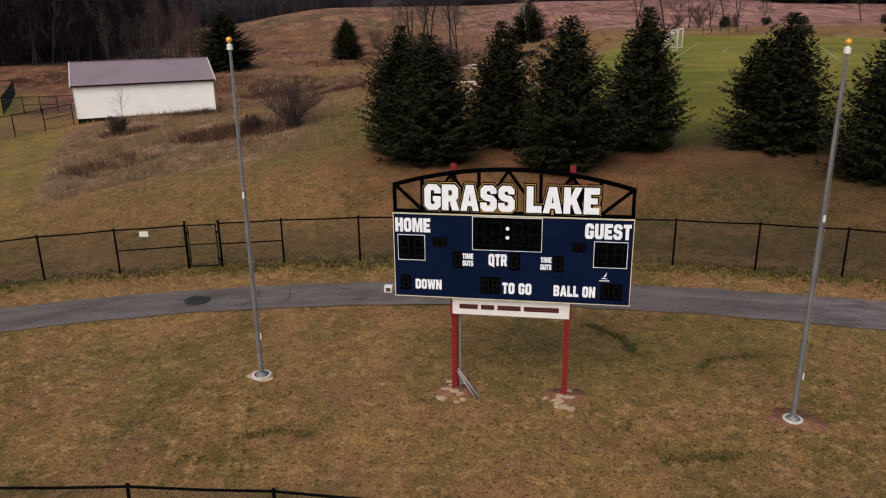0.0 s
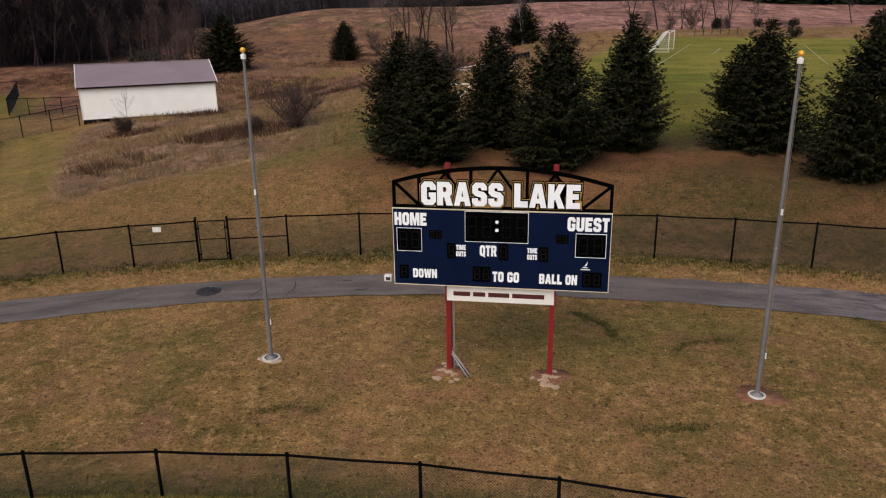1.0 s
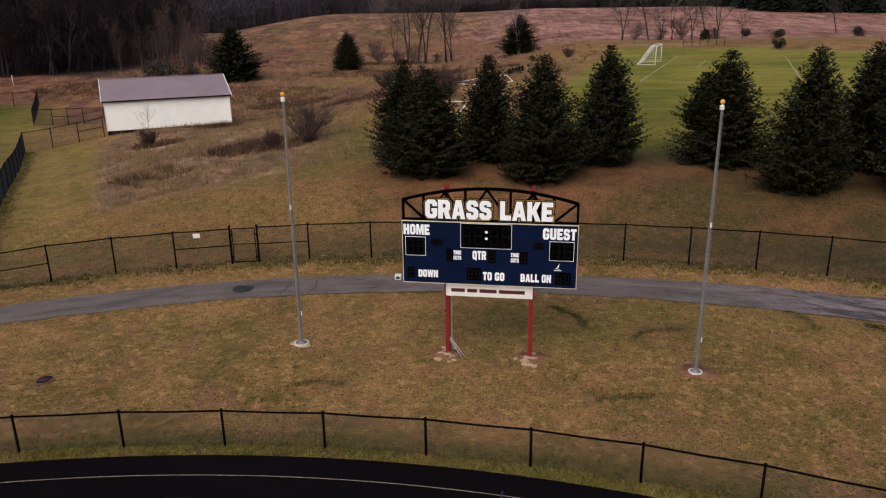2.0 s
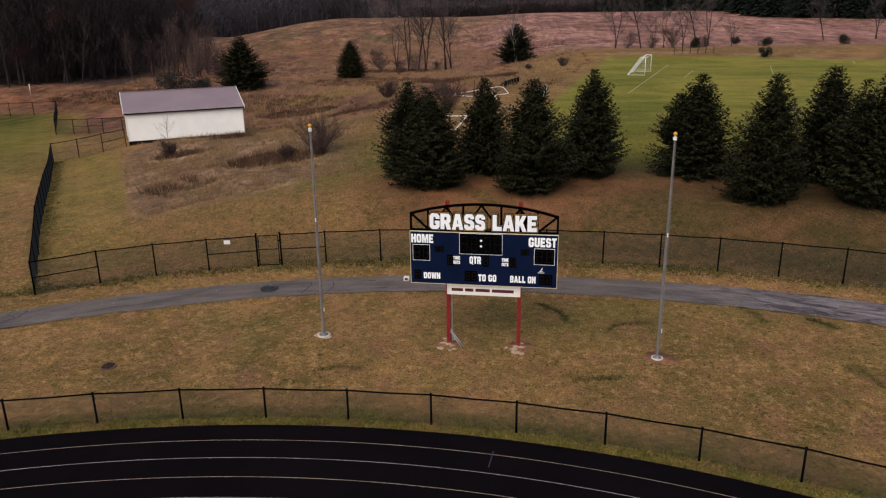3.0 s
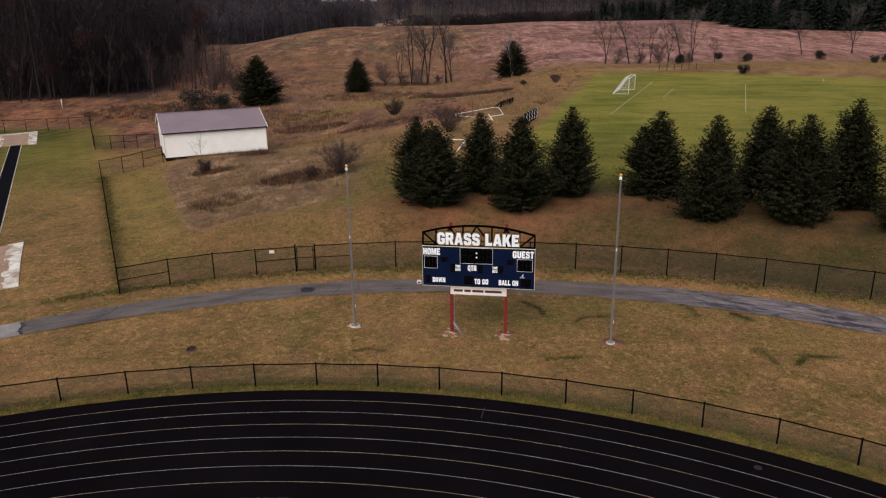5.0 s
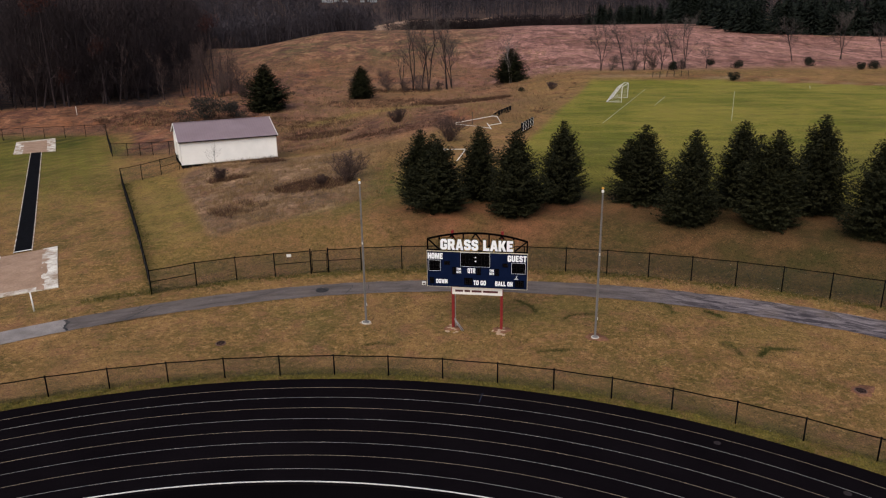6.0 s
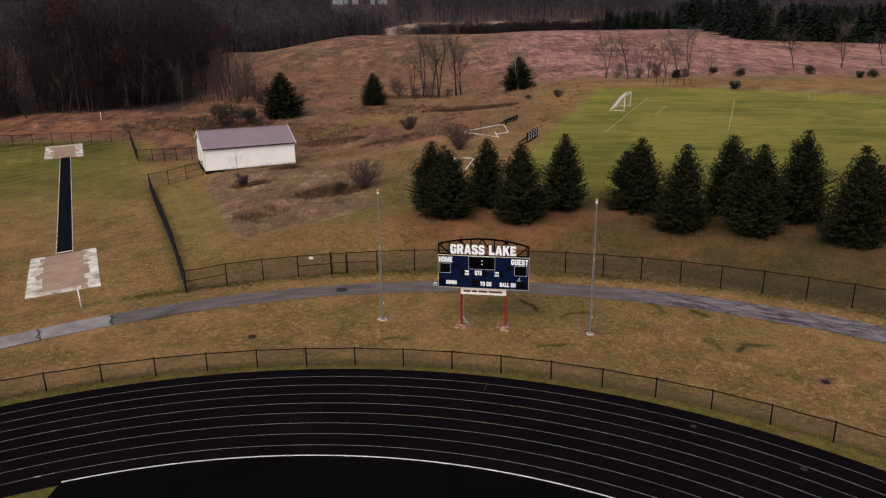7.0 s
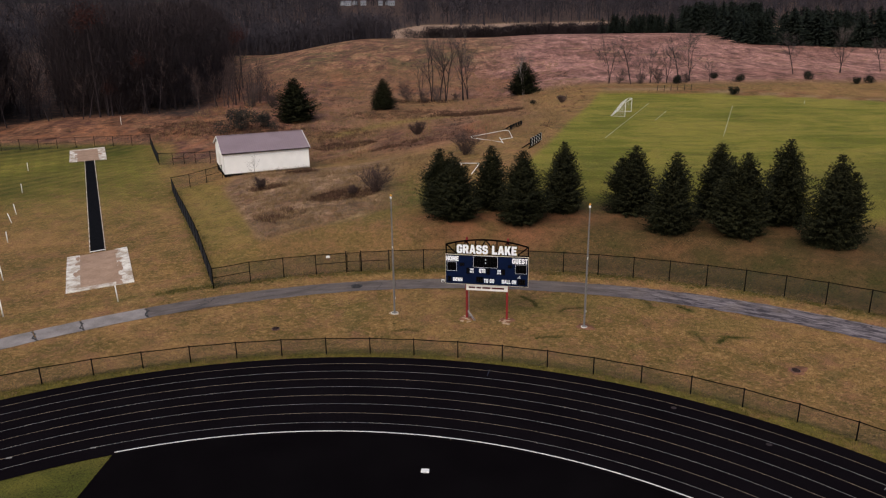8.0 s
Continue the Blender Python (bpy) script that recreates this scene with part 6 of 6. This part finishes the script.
for x, y, w, t in ((-207, 1154, 7, 80), (-198, 1146, 9, 10), (-190, 1160, 6, 85), (-176, 1152, 8, 5), (-140, 1162, 7, 85), (-133, 1146, 10, 5), (214, 330, 8, 20), (-150, 1150, 6, 10)):
    house(x, y, w, 7, 4.2, t, "distant pale house among bare trees" if x < 200 else "distant pale house above the evergreens")


# ---- grasses and weeds, too many to count ----
def blades(name, spots, hgt, wid, mat, label, category, per=7, spread=.12):
    rnd = random.Random(len(spots) + 1)
    n = len(spots) * per
    V, k = np.empty((n * 3, 3), np.float32), 0
    for x, y, s in spots:
        z = zat(x, y)
        for _ in range(per):
            a, d = rnd.uniform(0, 6.28), spread * s * rnd.random()
            bx, by = x + d * math.cos(a), y + d * math.sin(a)
            h = hgt * s * rnd.uniform(.5, 1.2)
            o = rnd.uniform(0, 6.28)
            w = wid * s
            V[k] = bx - w * math.cos(o), by - w * math.sin(o), z - .02
            V[k + 1] = bx + w * math.cos(o), by + w * math.sin(o), z - .02
            V[k + 2] = bx + math.cos(a) * h * .5, by + math.sin(a) * h * .5, z + h
            k += 3
    ob = part(name, fast_mesh(name, V, np.arange(n * 3, dtype=np.int32).reshape(-1, 3)), mat)
    return tagged(ob, label, category, kind="stuff")


rnd = random.Random(77)
sp = []
for i in range(2600):
    a = a_ref + rnd.uniform(-18, 13) * 3.05 / 44.55
    r = 44.55 + rnd.gauss(-.1, .16)
    sp.append((FC[0] + r * math.cos(a), FC[1] + r * math.sin(a), rnd.uniform(.5, 1.3)))
for i in range(4600):
    a = radians(rnd.uniform(48, 114))
    r = ROUT + rnd.gauss(-.15, .28)
    sp.append((OC[0] + r * math.cos(a), OC[1] + r * math.sin(a), rnd.uniform(.6, 1.7)))
for i in range(1500):
    f = rnd.random()
    sp.append((L0[0] + (L1[0] - L0[0]) * f + rnd.gauss(.2, .35), L0[1] + (L1[1] - L0[1]) * f + rnd.gauss(0, .2), rnd.uniform(.6, 1.6)))
blades("fence_weeds", sp, .075, .014, M_WEED, "ragged green weeds along the fence lines", "weeds")
sp = []
for i in range(9000):
    x, y = rnd.uniform(-31, -6), rnd.uniform(34, 66)
    if (x + 25.4) * .907 + (y - 45) * .421 > 0 and y - (x + 21) * .48 > 35 and rnd.random() < .35 + .65 * (noise.noise(Vector((x * .25, y * .25, 3))) > 0):
        sp.append((x, y, rnd.uniform(.5, 1.5)))
for i in range(140):
    f = rnd.random()
    sp.append((-34.1 + 10.5 * f + .4, 65.3 + 4.9 * f - .2 + rnd.gauss(0, .2), rnd.uniform(.8, 1.9)))
blades("dry_grass", sp, .28, .016, M_DRYGRASS, "tall dry grass left uncut on the bank", "dry grass", 6, .25)
sp = []
for cx, cy, rx, ry, n in ((-14.6, 47.5, 3.6, 2.0, 260), (-26, 57.5, 2.5, 1.2, 120), (.5, 116.5, 8.5, 2.4, 760), (-22.5, 91.5, 5.5, 2.6, 320), (-12, 83, 5, 2, 120), (-23.6, 66.2, 2.2, .8, 90), (-20.4, 42.2, 2.6, 2.4, 80), (-30, 100, 12, 6, 500), (-50, 106, 14, 6, 700), (-12, 118, 16, 6, 500), (-14, 139, 9, 4, 300)):
    for i in range(n):
        a, d = rnd.uniform(0, 6.28), math.sqrt(rnd.random())
        sp.append((cx + rx * d * math.cos(a), cy + ry * d * math.sin(a), rnd.uniform(.5, 1.3)))
tall_sp = []
while len(tall_sp) < 5200:
    x, y = rnd.uniform(-62, 22), 78 + 125 * rnd.random() ** 1.6
    k = noise.noise(Vector((x * .12, y * .06, 11)))
    if x > 8 + (y - 64) * .27 - 2 or (x < -38 and y < 97) or (x < -58 and y > 118):
        continue
    if k > .12 and rnd.random() < .4:
        sp.append((x, y, rnd.uniform(.5, 1.2)))
    elif k < .02:
        tall_sp.append((x, y, rnd.uniform(.5, 1.3)))
blades("meadow_grass", tall_sp, .55, .03, M_DRYGRASS, "uncut dry meadow grass in pale tussocks", "meadow grass", 6, .5)
blades("dead_weeds", [(-34.1 + 10.5 * f + .35, 65.35 + 4.9 * f - .3 + rnd.gauss(0, .12), rnd.uniform(.7, 1.2)) for f in (rnd.uniform(.58, 1.0) for _ in range(70))], .55, .016, M_BARK, "stalky grey dead weeds in front of the shed wall", "weeds", 4, .2)
blades("brown_brush", sp, .45, .018, M_DRYLEAF, "low reddish-brown brush in dark patches", "brush", 16, .6)
sp = []
while len(sp) < 15000:
    x, y = rnd.uniform(-26, 27), rnd.uniform(5, 34)
    if math.hypot(x - TC[0], y - TC[1]) > 41.2 and abs(math.hypot(x - PC[0], y - PC[1]) - 49.95) > 1.15 and noise.noise(Vector((x * .8, y * .8, 5))) > -.15:
        sp.append((x, y, rnd.uniform(.5, 1.25)))
blades("turf_tufts", sp, .045, .012, M_TUFT, "short uneven tufts of browning turf", "turf", 5, .09)
sp = []
for i in range(11000):
    a = radians(rnd.uniform(35, 140))
    r = 40.98 + 1.3 * rnd.random() ** 1.5
    sp.append((TC[0] + r * math.cos(a), TC[1] + r * math.sin(a), rnd.uniform(.5, 1.4)))
blades("verge_grass", sp, .07, .013, M_VERGE, "yellow-green grass left growing along the track edge", "grass", 5, .1)
sp = []
for q in RINGS:
    for (ax, ay), (bx, by) in ((q[0:2], q[2:4]), (q[2:4], q[4:6])):
        for i in range(int(130 * math.hypot(bx - ax, by - ay))):
            f = rnd.random()
            if noise.noise(Vector((ax * 3 + f * 4, ay, 2))) > -.4:
                sp.append((ax + (bx - ax) * f + rnd.gauss(0, .11), ay + (by - ay) * f + rnd.gauss(0, .11), rnd.uniform(.5, 1.2)))
blades("ring_grass", sp, .06, .014, M_RINGGRASS, "dark lush grass growing in curved streaks", "grass", 6, .09)
sp = [(rnd.uniform(-24, 26), rnd.uniform(8, 33), rnd.uniform(.5, 1.2)) for _ in range(1500)]
sp = [q for q in sp if math.hypot(q[0] - TC[0], q[1] - TC[1]) > 41.3]
g = Geo()
for x, y, s in sp:
    a = rnd.uniform(0, 6.28)
    z = zat(x, y) + .05
    g.face((x, y, z), (x + .05 * s * math.cos(a), y + .05 * s * math.sin(a), z + .015), (x + .04 * s * math.cos(a + 1.2), y + .04 * s * math.sin(a + 1.2), z))
for i in range(2000):
    a = radians(rnd.uniform(48, 114))
    r = ROUT + rnd.gauss(-.1, .35)
    x, y, s = OC[0] + r * math.cos(a), OC[1] + r * math.sin(a), rnd.uniform(.5, 1.2)
    w, z = rnd.uniform(0, 6.28), zat(x, y) + .06
    g.face((x, y, z), (x + .05 * s * math.cos(w), y + .05 * s * math.sin(w), z + .015), (x + .04 * s * math.cos(w + 1.2), y + .04 * s * math.sin(w + 1.2), z))
tagged(part("fallen_leaves", g, M_PALELEAF), "scattered pale fallen leaves and litter on the turf", "fallen leaves", kind="stuff")
